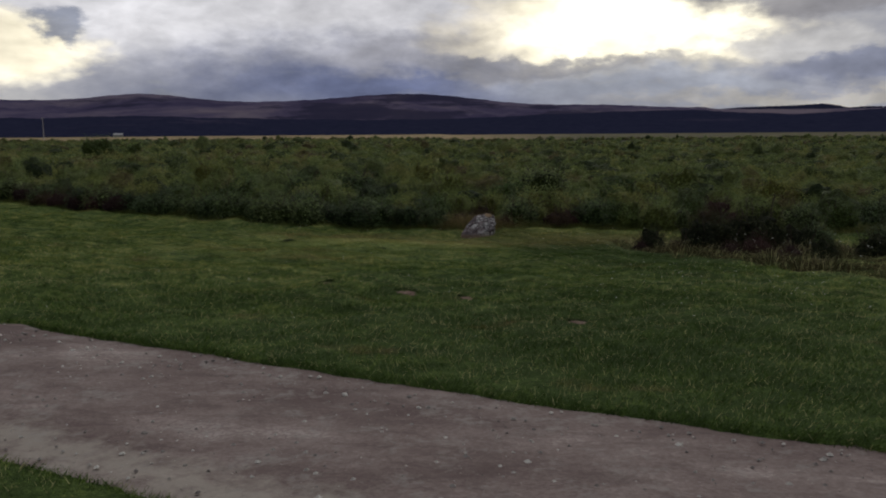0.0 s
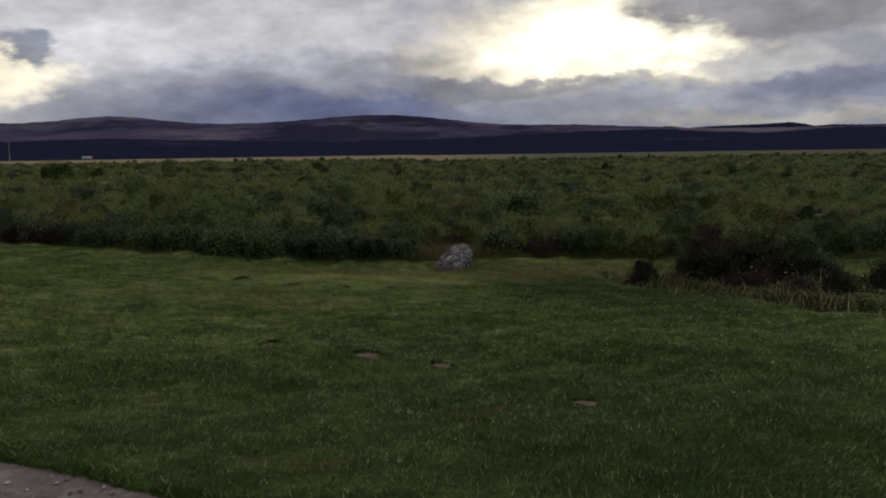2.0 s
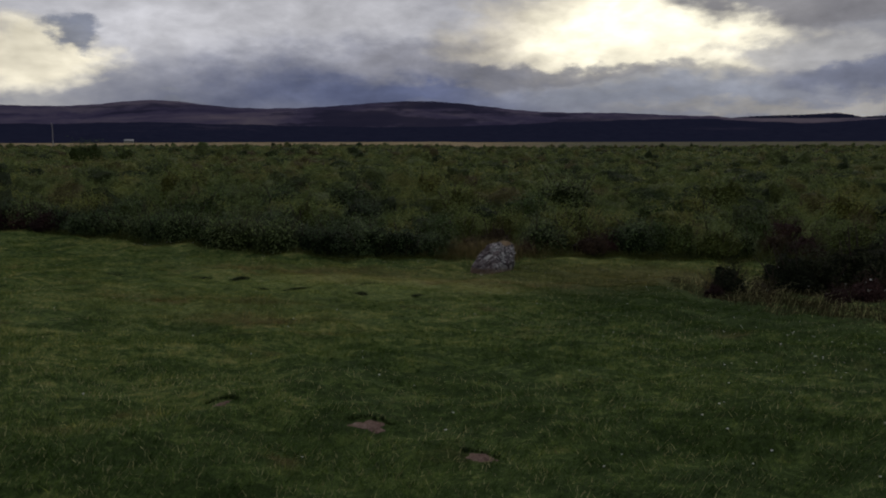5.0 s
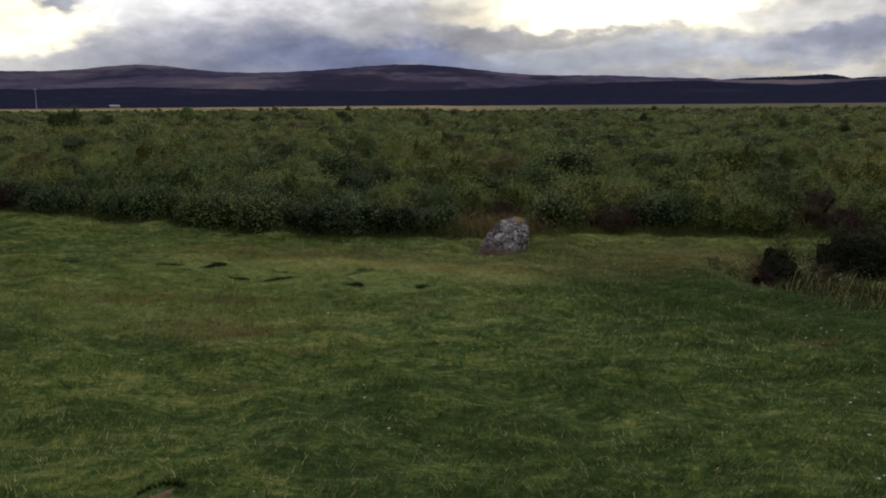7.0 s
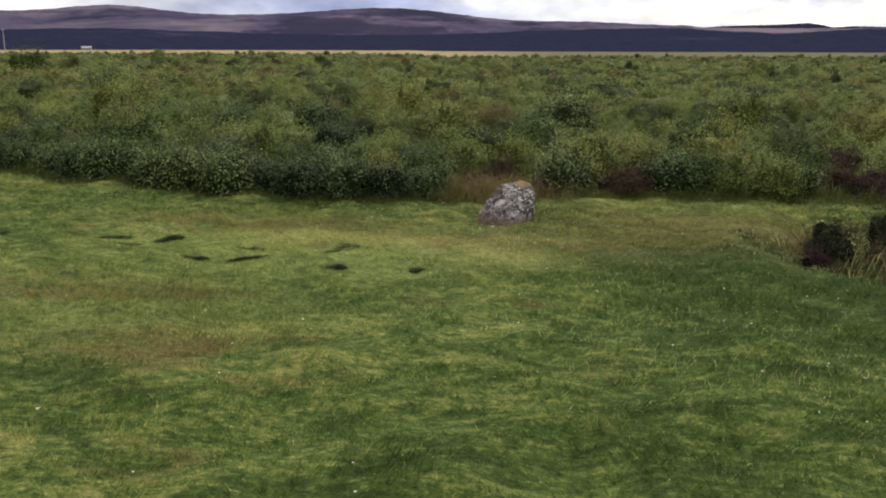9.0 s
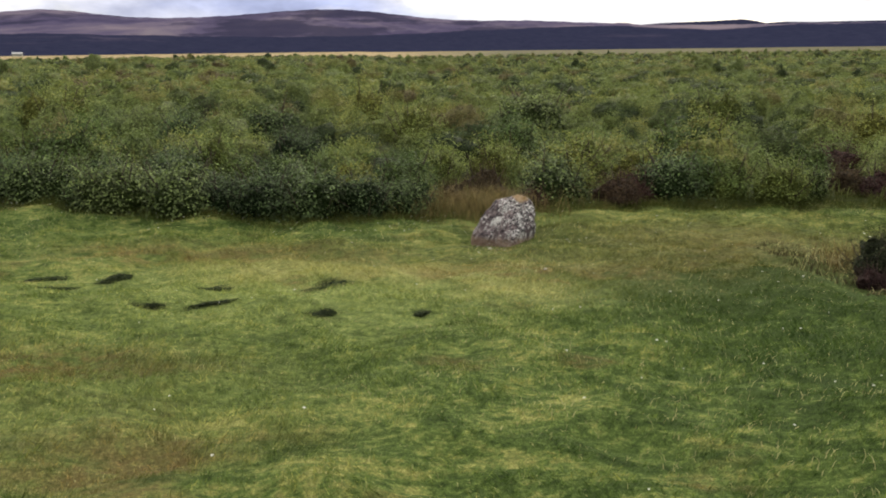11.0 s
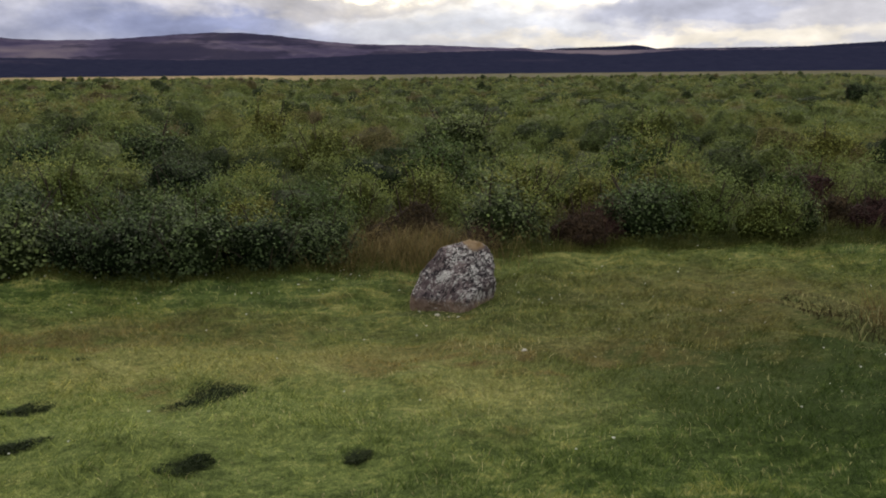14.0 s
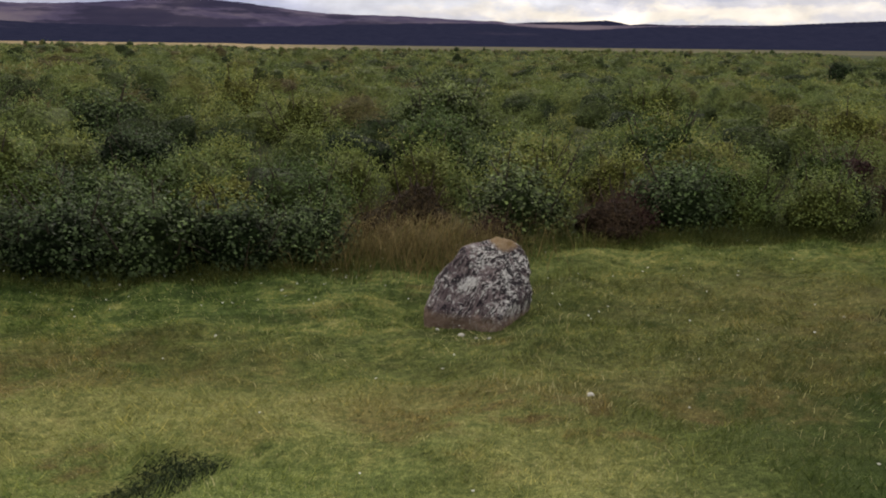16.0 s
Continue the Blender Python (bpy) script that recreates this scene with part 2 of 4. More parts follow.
def ground_build(n):
    x, y, z = n.xyz(n.place())
    turf = n.mix(0.20, turf_colour(n, 0.02), (0.022, 0.024, 0.010))
    blade = n.add(n.mul(n.noise(n.place(), 95.0, 3, 0.7, warp=1.5), 0.55), n.mul(n.noise(n.place(), 32.0, 4, 0.7, warp=1.0), 0.45))
    tone = n.ramp(blade, [(0.34, (0.35, 0.40, 0.30)), (0.48, (0.95, 1.0, 0.85)), (0.56, (1.5, 1.5, 1.3)), (0.66, (2.6, 2.4, 2.1))])
    turf = n.mix(1.0, turf, tone, "MULTIPLY")
    heath = n.ramp(n.noise(n.place(), 0.35, 6, 0.6), [(0.35, (0.022, 0.030, 0.012)), (0.55, (0.045, 0.055, 0.022)), (0.70, (0.075, 0.055, 0.030))])
    reach = n.math("MULTIPLY_ADD", n.noise(n.place(), 0.02, 3), 120.0, y)
    colour = n.mix(n.ramp(n.sub(n.sub(y, 20.8), n.mul(n.math("MAXIMUM", n.sub(-6.5, x), 0.0), 0.72)), [(0.0, 0.0), (0.7, 1.0)]), turf, heath)
    crop = n.ramp(n.noise(n.join(n.mul(x, 0.2), y, 0.0), 0.03, 4), [(0.35, (0.26, 0.19, 0.095)), (0.52, (0.32, 0.24, 0.125)), (0.62, (0.07, 0.075, 0.03))])
    crop = n.mix(n.ramp(n.math("DIVIDE", x, n.math("MAXIMUM", y, 1.0)), [(0.0, 0.0), (0.16, 0.85)]), crop, (0.060, 0.062, 0.030))
    return n.mix(n.ramp(n.mul(n.sub(reach, 360.0), 0.02), [(0.0, 0.0), (1.0, 1.0)]), colour, crop)


MAT_GROUND = material("turf_and_heath_soil", ground_build, 1.0, bump=(lambda n: n.noise(n.place(), 40.0, 6, 0.75, warp=1.0), 0.8, 0.03))


def blade_build(n):
    base = turf_colour(n)
    r = n.island()
    tone = n.ramp(r, [(0.0, (0.60, 0.66, 0.52)), (0.40, (1.05, 1.10, 0.92)), (0.78, (1.55, 1.52, 1.25)), (0.90, (2.1, 1.95, 1.65)), (1.0, (3.0, 2.6, 2.3))])
    return n.mix(1.0, base, tone, "MULTIPLY")


MAT_BLADE = material("mown_grass_blades", blade_build, 0.75, 0.40)


def foliage(name, stops, speckle=0.8, translucent=0.28, rough=0.6, by_plant=True, gloss=0.1):
    """Leaves: a tint for each plant, and its own shade for each leaf."""
    def build(n):
        soft = n.noise(n.place(), 0.22, 3, 0.5)
        if by_plant:
            at = n.t.nodes.new("ShaderNodeAttribute")
            at.attribute_name = "plant"
            own = n.math("FRACT", n.add(at.outputs["Fac"], n.object_random()))
        else:
            own = n.noise(n.place(), 3.0, 3, 0.6)
        key = n.add(n.mul(own, 0.72), n.add(n.mul(soft, 0.28), n.mul(n.sub(n.island(), 0.5), 0.09)))
        colour = n.ramp(key, stops)
        tone = n.ramp(n.island(), [(0.0, max(0.4, 1.0 - 0.5 * speckle)), (0.5, 0.95), (0.9, 1.0 + 0.4 * speckle), (1.0, 1.0 + 0.9 * speckle)])
        return n.mix(1.0, colour, tone, "MULTIPLY")
    return material(name, build, rough, translucent, gloss=gloss)


def add_vec(self, a, b):
    n = self.t.nodes.new("ShaderNodeVectorMath")
    self.plug(n.inputs[0], a), self.plug(n.inputs[1], b)
    return n.outputs[0]


Net.add_vec = add_vec

SCRUB = [(0.12, (0.040, 0.062, 0.025)), (0.26, (0.082, 0.112, 0.038)), (0.36, (0.152, 0.196, 0.058)), (0.50, (0.205, 0.245, 0.070)), (0.62, (0.166, 0.224, 0.082)), (0.72, (0.265, 0.288, 0.078)), (0.82, (0.200, 0.184, 0.070)), (0.93, (0.120, 0.082, 0.058))]
MAT_SCRUB = foliage("birch_and_willow_leaves", SCRUB, 0.45, 0.2)
MAT_FAR = foliage("distant_scrub_leaves", SCRUB, 0.4, 0.25)
MAT_DARK = foliage("dark_green_leaves", [(0.2, (0.038, 0.060, 0.022)), (0.5, (0.062, 0.094, 0.032)), (0.8, (0.100, 0.130, 0.042))], 2.4, gloss=0.2)
MAT_BIRCH = foliage("yellow_green_birch_leaves", [(0.2, (0.070, 0.112, 0.032)), (0.5, (0.118, 0.166, 0.046)), (0.8, (0.215, 0.235, 0.058))], 0.8, 0.22)
MAT_HEATHER = foliage("brown_purple_heather", [(0.2, (0.050, 0.028, 0.026)), (0.5, (0.085, 0.045, 0.040)), (0.8, (0.070, 0.060, 0.022))], 0.7, 0.1, 0.9)
MAT_GORSE = foliage("blackish_gorse_needles", [(0.2, (0.022, 0.028, 0.016)), (0.5, (0.034, 0.042, 0.022)), (0.8, (0.055, 0.062, 0.030))], 1.2, 0.1, 0.8)
MAT_STRAW = foliage("dry_straw_grass", [(0.2, (0.10, 0.085, 0.034)), (0.5, (0.18, 0.140, 0.058)), (0.8, (0.28, 0.21, 0.10))], 0.8, 0.2, 0.8, False)
MAT_STRAND = foliage("pale_grass_strands", [(0.2, (0.24, 0.26, 0.11)), (0.5, (0.38, 0.36, 0.17)), (0.8, (0.55, 0.48, 0.27))], 0.8, 0.3, 0.7, False)
MAT_FRINGE = foliage("long_olive_grass", [(0.2, (0.040, 0.058, 0.014)), (0.5, (0.075, 0.088, 0.022)), (0.8, (0.14, 0.115, 0.036))], 0.8, 0.2, 0.8, False)
MAT_ROUGH = foliage("dark_tangled_grass", [(0.2, (0.030, 0.036, 0.014)), (0.5, (0.058, 0.052, 0.024)), (0.8, (0.115, 0.080, 0.048))], 0.9, 0.15, 0.9, False)
MAT_FEATHER = foliage("feathery_moor_grass", [(0.2, (0.070, 0.092, 0.030)), (0.5, (0.120, 0.140, 0.046)), (0.8, (0.180, 0.175, 0.062))], 0.5, 0.3, 0.8, False)
# Near-black green that paints the shade in hollows and behind the soil scrapes.
MAT_SHADE_BLADE = foliage("shade_dark_blades", [(0.2, (0.012, 0.020, 0.007)), (0.5, (0.020, 0.032, 0.010)), (0.8, (0.038, 0.050, 0.015))], 0.6, 0.1, 0.8, False)


def mass(name, stops):
    """The closed leaf surface of a shrub: its tints darkened for inner shade, broken into leaf-sized flecks, with deep
    relief.
    """
    def fleck(n, scale):
        v = n.t.nodes.new("ShaderNodeTexVoronoi")
        v.inputs["Scale"].default_value = scale
        n.plug(v.inputs["Vector"], n.place())
        return v

    def build(n):
        at = n.t.nodes.new("ShaderNodeAttribute")
        at.attribute_name = "plant"
        own = n.math("FRACT", n.add(at.outputs["Fac"], n.object_random()))
        key = n.add(n.mul(own, 0.72), n.mul(n.noise(n.place(), 0.22, 3, 0.5), 0.28))
        key = n.add(key, n.mul(n.sub(n.noise(n.place(), 5.0, 5, 0.7), 0.5), 0.22))
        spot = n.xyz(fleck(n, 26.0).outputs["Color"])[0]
        # Shade between the leaves is painted in: most flecks are well darkened.
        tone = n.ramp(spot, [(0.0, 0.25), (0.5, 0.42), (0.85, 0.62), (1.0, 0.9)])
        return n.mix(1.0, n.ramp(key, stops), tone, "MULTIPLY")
    return material(name, build, 0.8, 0.0, (lambda n: n.add(n.mul(fleck(n, 26.0).outputs["Distance"], -3.0), n.mul(n.noise(n.place(), 9.0, 5, 0.7), 3.0)), 0.6, 0.05))


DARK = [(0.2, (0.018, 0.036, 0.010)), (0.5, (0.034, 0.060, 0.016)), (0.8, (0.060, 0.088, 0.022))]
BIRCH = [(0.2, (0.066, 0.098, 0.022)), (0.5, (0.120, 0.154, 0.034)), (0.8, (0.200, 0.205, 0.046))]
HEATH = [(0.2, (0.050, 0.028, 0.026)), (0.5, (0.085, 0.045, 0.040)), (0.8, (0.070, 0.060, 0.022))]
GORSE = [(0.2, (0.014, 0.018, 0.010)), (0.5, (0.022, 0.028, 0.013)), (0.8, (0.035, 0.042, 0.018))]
SHADED_MASS = {MAT_SCRUB: mass("shaded_scrub_mass", SCRUB), MAT_DARK: mass("shaded_dark_mass", DARK), MAT_BIRCH: mass("shaded_birch_mass", BIRCH), MAT_HEATHER: mass("shaded_heather_mass", HEATH), MAT_GORSE: mass("shaded_gorse_mass", GORSE)}
SHADED_MASS[MAT_FAR] = SHADED_MASS[MAT_SCRUB]


def bark_build(n):
    return n.ramp(n.noise(n.place(), 40, 4), [(0.3, (0.035, 0.026, 0.020)), (0.7, (0.10, 0.08, 0.065))])


MAT_BARK = material("grey_brown_bark", bark_build, 0.9)


def gravel_build(n):
    p = n.place()
    x, y, z = n.xyz(p)
    v = n.t.nodes.new("ShaderNodeTexVoronoi")
    v.inputs["Scale"].default_value = 55.0
    n.plug(v.inputs["Vector"], p)
    grit = n.xyz(v.outputs["Color"])[0]
    worn = n.noise(n.join(n.add(n.mul(x, 0.6), n.mul(y, 0.3)), y, 0.0), 1.3, 6, 0.62)
    colour = n.ramp(n.add(n.mul(worn, 0.92), n.mul(grit, 0.10)), [(0.34, (0.120, 0.088, 0.082)), (0.48, (0.170, 0.132, 0.120)), (0.60, (0.235, 0.190, 0.172)), (0.74, (0.40, 0.35, 0.32))])
    dust = n.ramp(n.add(n.mul(n.noise(p, 4.5, 5, 0.65), 0.65), n.mul(n.noise(p, 24.0, 4, 0.7), 0.35)), [(0.52, 0.0), (0.66, 0.75)])
    scuff = n.ramp(n.noise(n.join(n.add(x, n.mul(y, 0.8)), n.mul(y, 2.2), 0.0), 2.6, 6, 0.65, warp=0.6), [(0.50, 0.0), (0.66, 0.55)])
    colour = n.mix(scuff, colour, (0.105, 0.078, 0.072))
    # pale sand that gathers along the verge
    edge = n.sub(n.add(y, n.mul(x, 0.53)), 3.05)
    edge = n.ramp(n.add(n.math("ABSOLUTE", edge), n.mul(n.sub(n.noise(p, 7.0, 5, 0.7), 0.5), 0.9)), [(0.02, 0.55), (0.30, 0.0)])
    colour = n.mix(edge, colour, (0.40, 0.37, 0.31))
    return n.mix(dust, colour, (0.29, 0.27, 0.245))


MAT_GRAVEL = material("packed_grey_gravel", gravel_build, 0.95, bump=(lambda n: n.add(n.noise(n.place(), 60.0, 5, 0.7), n.mul(n.noise(n.place(), 6.0, 4), 0.8)), 0.35, 0.012))
MAT_PEBBLE = material("pale_pebbles", lambda n: n.ramp(n.island(), [(0.0, (0.16, 0.14, 0.13)), (0.6, (0.30, 0.28, 0.25)), (1.0, (0.60, 0.58, 0.52))]), 0.85)
MAT_SOIL = material("bare_red_brown_soil", lambda n: n.ramp(n.noise(n.place(), 22.0, 6, 0.7), [(0.3, (0.105, 0.064, 0.050)), (0.55, (0.215, 0.145, 0.118)), (0.75, (0.37, 0.29, 0.25))]), 1.0, bump=(lambda n: n.noise(n.place(), 50.0, 6, 0.7), 0.8, 0.02))
MAT_PETAL = material("white_petals", lambda n: n.ramp(n.island(), [(0.0, (0.62, 0.62, 0.55)), (1.0, (0.82, 0.82, 0.78))]), 0.7, 0.3)


def stone_build(n):
    p = n.place()
    x, y, z = n.xyz(p)
    body = n.ramp(n.noise(p, 7.0, 7, 0.65, warp=0.5), [(0.34, (0.050, 0.036, 0.042)), (0.50, (0.125, 0.096, 0.100)), (0.66, (0.22, 0.175, 0.172))])
    # crusts of pale lichen that run down the face, with dark pits between
    run = n.join(n.add(x, n.mul(z, -0.45)), y, n.mul(z, 0.42))
    crust = n.add(n.mul(n.noise(run, 30.0, 7, 0.68, warp=1.6), 0.55), n.add(n.mul(n.noise(p, 6.5, 3, 0.6), 0.30), n.mul(n.noise(p, 80.0, 3, 0.6), 0.15)))
    centre = n.bell(x, z, 0.95, -0.52, 0.30, 0.24, 0.045)
    lichen = n.ramp(n.add(crust, centre), [(0.515, 0.0), (0.56, 0.95)])
    pale = n.ramp(n.noise(p, 45.0, 4, 0.6), [(0.35, (0.36, 0.36, 0.35)), (0.65, (0.70, 0.69, 0.65))])
    colour = n.mix(lichen, body, pale)
    dark = n.ramp(n.add(n.noise(run, 24.0, 6, 0.62, warp=1.4), n.mul(centre, 0.8)), [(0.535, 0.0), (0.575, 0.95)])
    colour = n.mix(dark, colour, (0.022, 0.019, 0.023))
    sand = n.ramp(n.noise(p, 16.0, 5, 0.6), [(0.3, (0.23, 0.145, 0.060)), (0.7, (0.36, 0.27, 0.17))])
    wob = n.mul(n.sub(n.noise(p, 10.0, 5, 0.6), 0.5), 0.16)
    cap = n.ramp(n.add(n.bell(x, z, 0.95, -0.31, 0.13, 0.11, 1.0), n.mul(wob, 3.0)), [(0.48, 0.0), (0.66, 0.9)])
    foot = n.ramp(n.add(n.add(z, 0.84), wob), [(0.06, 0.75), (0.12, 0.0)])
    colour = n.mix(foot, colour, n.mix(0.6, sand, (0.21, 0.145, 0.135)))
    return n.mix(cap, colour, sand)


MAT_STONE = material("lichened_grey_stone", stone_build, 0.92, bump=(lambda n: n.add(n.noise(n.place(), 28.0, 7, 0.7, warp=0.6), n.mul(n.noise(n.place(), 8.0, 4), 1.2)), 0.9, 0.03))


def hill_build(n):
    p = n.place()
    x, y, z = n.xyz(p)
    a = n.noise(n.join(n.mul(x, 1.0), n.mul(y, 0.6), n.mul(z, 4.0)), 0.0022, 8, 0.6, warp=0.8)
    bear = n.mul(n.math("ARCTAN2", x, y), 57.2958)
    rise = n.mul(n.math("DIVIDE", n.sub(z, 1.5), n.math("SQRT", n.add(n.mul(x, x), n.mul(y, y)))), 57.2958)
    # Blue-purple distance haze is put into the hill, wood and field colours.
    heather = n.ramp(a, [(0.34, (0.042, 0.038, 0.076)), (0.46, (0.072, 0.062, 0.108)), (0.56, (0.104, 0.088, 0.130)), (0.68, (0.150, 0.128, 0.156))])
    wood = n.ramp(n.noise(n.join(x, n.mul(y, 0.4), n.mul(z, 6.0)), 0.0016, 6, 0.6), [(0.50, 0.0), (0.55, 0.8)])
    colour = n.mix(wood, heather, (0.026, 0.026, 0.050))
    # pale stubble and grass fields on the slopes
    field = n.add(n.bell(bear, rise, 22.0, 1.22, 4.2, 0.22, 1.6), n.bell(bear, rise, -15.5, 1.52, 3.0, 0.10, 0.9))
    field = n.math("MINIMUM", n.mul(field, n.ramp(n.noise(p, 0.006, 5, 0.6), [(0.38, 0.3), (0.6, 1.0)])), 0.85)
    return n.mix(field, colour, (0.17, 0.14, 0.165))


MAT_HILL = material("hazy_heather_hills", hill_build, 1.0, gloss=0.0)


def wood_build(n):
    p = n.place()
    x, y, z = n.xyz(p)
    tree = n.noise(p, 0.05, 5, 0.7)
    # Blue distance haze and cloud shade are put into these conifer colours.
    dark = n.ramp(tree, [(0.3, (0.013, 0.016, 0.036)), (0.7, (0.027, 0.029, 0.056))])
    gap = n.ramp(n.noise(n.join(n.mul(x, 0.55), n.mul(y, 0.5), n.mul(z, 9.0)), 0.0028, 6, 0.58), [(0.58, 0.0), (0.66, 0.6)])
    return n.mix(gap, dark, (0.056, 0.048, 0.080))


MAT_WOOD = material("hazy_conifer_slopes", wood_build, 1.0, gloss=0.0)
MAT_LIME = material("whitewashed_render", lambda n: n.ramp(n.noise(n.place(), 0.8, 5, 0.6), [(0.3, (0.22, 0.24, 0.22)), (0.7, (0.33, 0.34, 0.31))]), 0.9)
MAT_METAL = material("weathered_grey_metal", lambda n: n.ramp(n.noise(n.place(), 3.0, 3), [(0.3, (0.30, 0.30, 0.31)), (0.7, (0.42, 0.42, 0.42))]), 0.6)


# ---- ground shape ----
KEY_Y = [-400, -5, 0, 3, 6.5, 10, 13, 16, 18.5, 20.5, 22, 26, 40, 80, 200, 330, 1250, 6000]
KEY_Z = [0.0, 0.0, 0.0, -0.03, -0.10, -0.27, -0.46, -0.67, -0.82, -0.80, -0.76, -0.76, -0.8, -0.85, -0.9, -0.9, -0.1, -0.1]
PITS = [(-1.23, 16.72, 0.27), (-2.27, 16.74, 0.19), (-2.2, 16.06, 0.2), (-1.28, 15.66, 0.15), (-0.46, 15.62, 0.07), (-2.45, 17.78, 0.07), (-2.13, 17.62, 0.07), (-4.32, 16.92, 0.24), (-3.9, 17.09, 0.2), (-3.25, 17.02, 0.2), (-3.65, 16.71, 0.16), (-4.72, 16.7, 0.16), (-5.23, 17.1, 0.18), (-2.71, 16.08, 0.13)]
SOIL = [(-1.38, 9.36, 0.09), (-0.44, 9.18, 0.12), (0.21, 8.52, 0.09), (1.19, 7.46, 0.09)]
PATH_FAR, PATH_NEAR, PATH_TURN = 5.10, 2.83, -0.525


def waves(x, y, seed, octaves=((0.55, 1.0), (1.3, 0.55), (2.9, 0.3), (6.1, 0.16))):
    """Smooth pseudo-random waves of about -1 to 1, for arrays."""
    r = np.random.RandomState(seed)
    out = np.zeros_like(x, dtype=float)
    for f, a in octaves:
        for _ in range(4):
            d, p, g = r.uniform(0, 6.283), r.uniform(0, 6.283), f * r.uniform(0.7, 1.4)
            out += 0.35 * a * np.sin(g * (x * np.cos(d) + y * np.sin(d)) * 1.9 + p)
    return out


def path_gap(x, y):
    """Metres inside the gravel path (positive) or outside it (negative)."""
    w = waves(x, y, 5, ((2.5, 0.5), (6.0, 0.6), (13.0, 0.6))) * 0.018
    c = math.cos(math.atan(PATH_TURN))
    return np.minimum((PATH_FAR + PATH_TURN * x - y) * c, (y - PATH_NEAR - PATH_TURN * x) * c) + w


def land(x, y):
    """Height of the turf, without the cut of the path."""
    x, y = np.asarray(x, float), np.asarray(y, float)
    z = sum(np.interp(y + o, KEY_Y, KEY_Z) for o in (-1, -0.5, 0, 0.5, 1)) / 5
    z = z - 0.036 * np.clip((y - 4) / 6, 0, 1) * 12 * np.tanh(x / 12)
    near = np.clip((60 - np.hypot(x, y - 10)) / 30, 0, 1)
    z = z + near * (0.014 * waves(x, y, 2) * np.clip((y - 4.5) / 3, 0.25, 1) + 0.040 * waves(x * 0.7, y * 1.3, 4, ((2.4, 0.9), (4.6, 0.8), (7.0, 0.5))) * np.clip((y - 5.5) / 3, 0.1, 1) + 0.030 * waves(x, y, 3, ((0.28, 1.0),)) * np.clip((y - 7) / 4, 0, 1))
    for px, py, r in PITS:
        z = z - 0.022 * np.exp(-(((x - px) / (1.3 * r)) ** 2 + ((y - py) / r) ** 2) * 1.2)
    return z


def height(x, y):
    """Height of the ground sheet at one place or many."""
    return land(x, y) - 0.07 * np.clip(path_gap(np.asarray(x, float), np.asarray(y, float)) / 0.16 + 0.5, 0, 1)


def spread(lo, fine_lo, fine_hi, hi, step, grow):
    mid = list(np.arange(fine_lo, fine_hi + 1e-6, step))
    s, v = step, mid[-1]
    while v < hi:
        s *= grow
        v += s
        mid.append(min(v, hi))
    s, v = step, mid[0]
    while v > lo:
        s *= grow
        v -= s
        mid.insert(0, max(v, lo))
    return np.array(mid)


def sheet(name, X, Y, Z, mat, smooth=True):
    """One mesh from 2D arrays of places."""
    r, c = X.shape
    i = np.arange(r * c).reshape(r, c)
    quads = np.stack([i[:-1, :-1], i[:-1, 1:], i[1:, 1:], i[1:, :-1]], -1).reshape(-1, 4)
    return raw(name, np.stack([X, Y, Z], -1).reshape(-1, 3), quads, mat, smooth)


def raw(name, verts, faces, mat, smooth=False, plant=None, core_faces=0):
    """A mesh object from arrays: verts (n, 3), faces (m, 3 or 4)."""
    verts, faces = np.asarray(verts, np.float32), np.asarray(faces, np.int32)
    me = bpy.data.meshes.new(name)
    k = faces.shape[1]
    me.vertices.add(len(verts)), me.loops.add(faces.size), me.polygons.add(len(faces))
    me.vertices.foreach_set("co", verts.ravel())
    me.loops.foreach_set("vertex_index", faces.ravel())
    me.polygons.foreach_set("loop_start", np.arange(0, faces.size, k, dtype=np.int32))
    me.polygons.foreach_set("use_smooth", np.full(len(faces), smooth))
    me.update(calc_edges=True)
    # The last faces are the leaf core, which takes the shade-darkened material.
    if core_faces:
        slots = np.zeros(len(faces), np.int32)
        slots[-core_faces:] = 1
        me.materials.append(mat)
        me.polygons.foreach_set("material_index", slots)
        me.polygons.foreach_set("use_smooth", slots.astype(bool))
        mat = SHADED_MASS[mat]
    if plant is not None:
        me.attributes.new("plant", "FLOAT", "POINT").data.foreach_set("value", np.asarray(plant, np.float32))
    me.materials.append(mat)
    return new(name, me)


gx, gy = spread(-4700, -11, 11, 4700, 0.13, 1.16), spread(-300, 1.5, 21.5, 4700, 0.11, 1.14)
GX, GY = np.meshgrid(gx, gy)
tagged(sheet("ground", GX, GY, height(GX, GY), MAT_GROUND), "undulating mown grass turf running into heath and fields", "ground", kind="structure")

# gravel path, a crowned strip set a little below the turf
pu, pv = np.meshgrid(np.linspace(-26, 26, 420), np.linspace(-0.07, 1.07, 40))
PXX = pu
PYY = PATH_TURN * pu + PATH_NEAR + (PATH_FAR - PATH_NEAR) * pv
PZZ = land(PXX, PYY) - 0.030 + 0.015 * (1 - (2 * pv - 1) ** 2) + 0.004 * waves(PXX, PYY, 8, ((3.0, 1), (9.0, 0.6)))
tagged(sheet("path", PXX, PYY, PZZ, MAT_GRAVEL), "packed grey gravel footpath with scattered pale grit", "path", kind="structure")


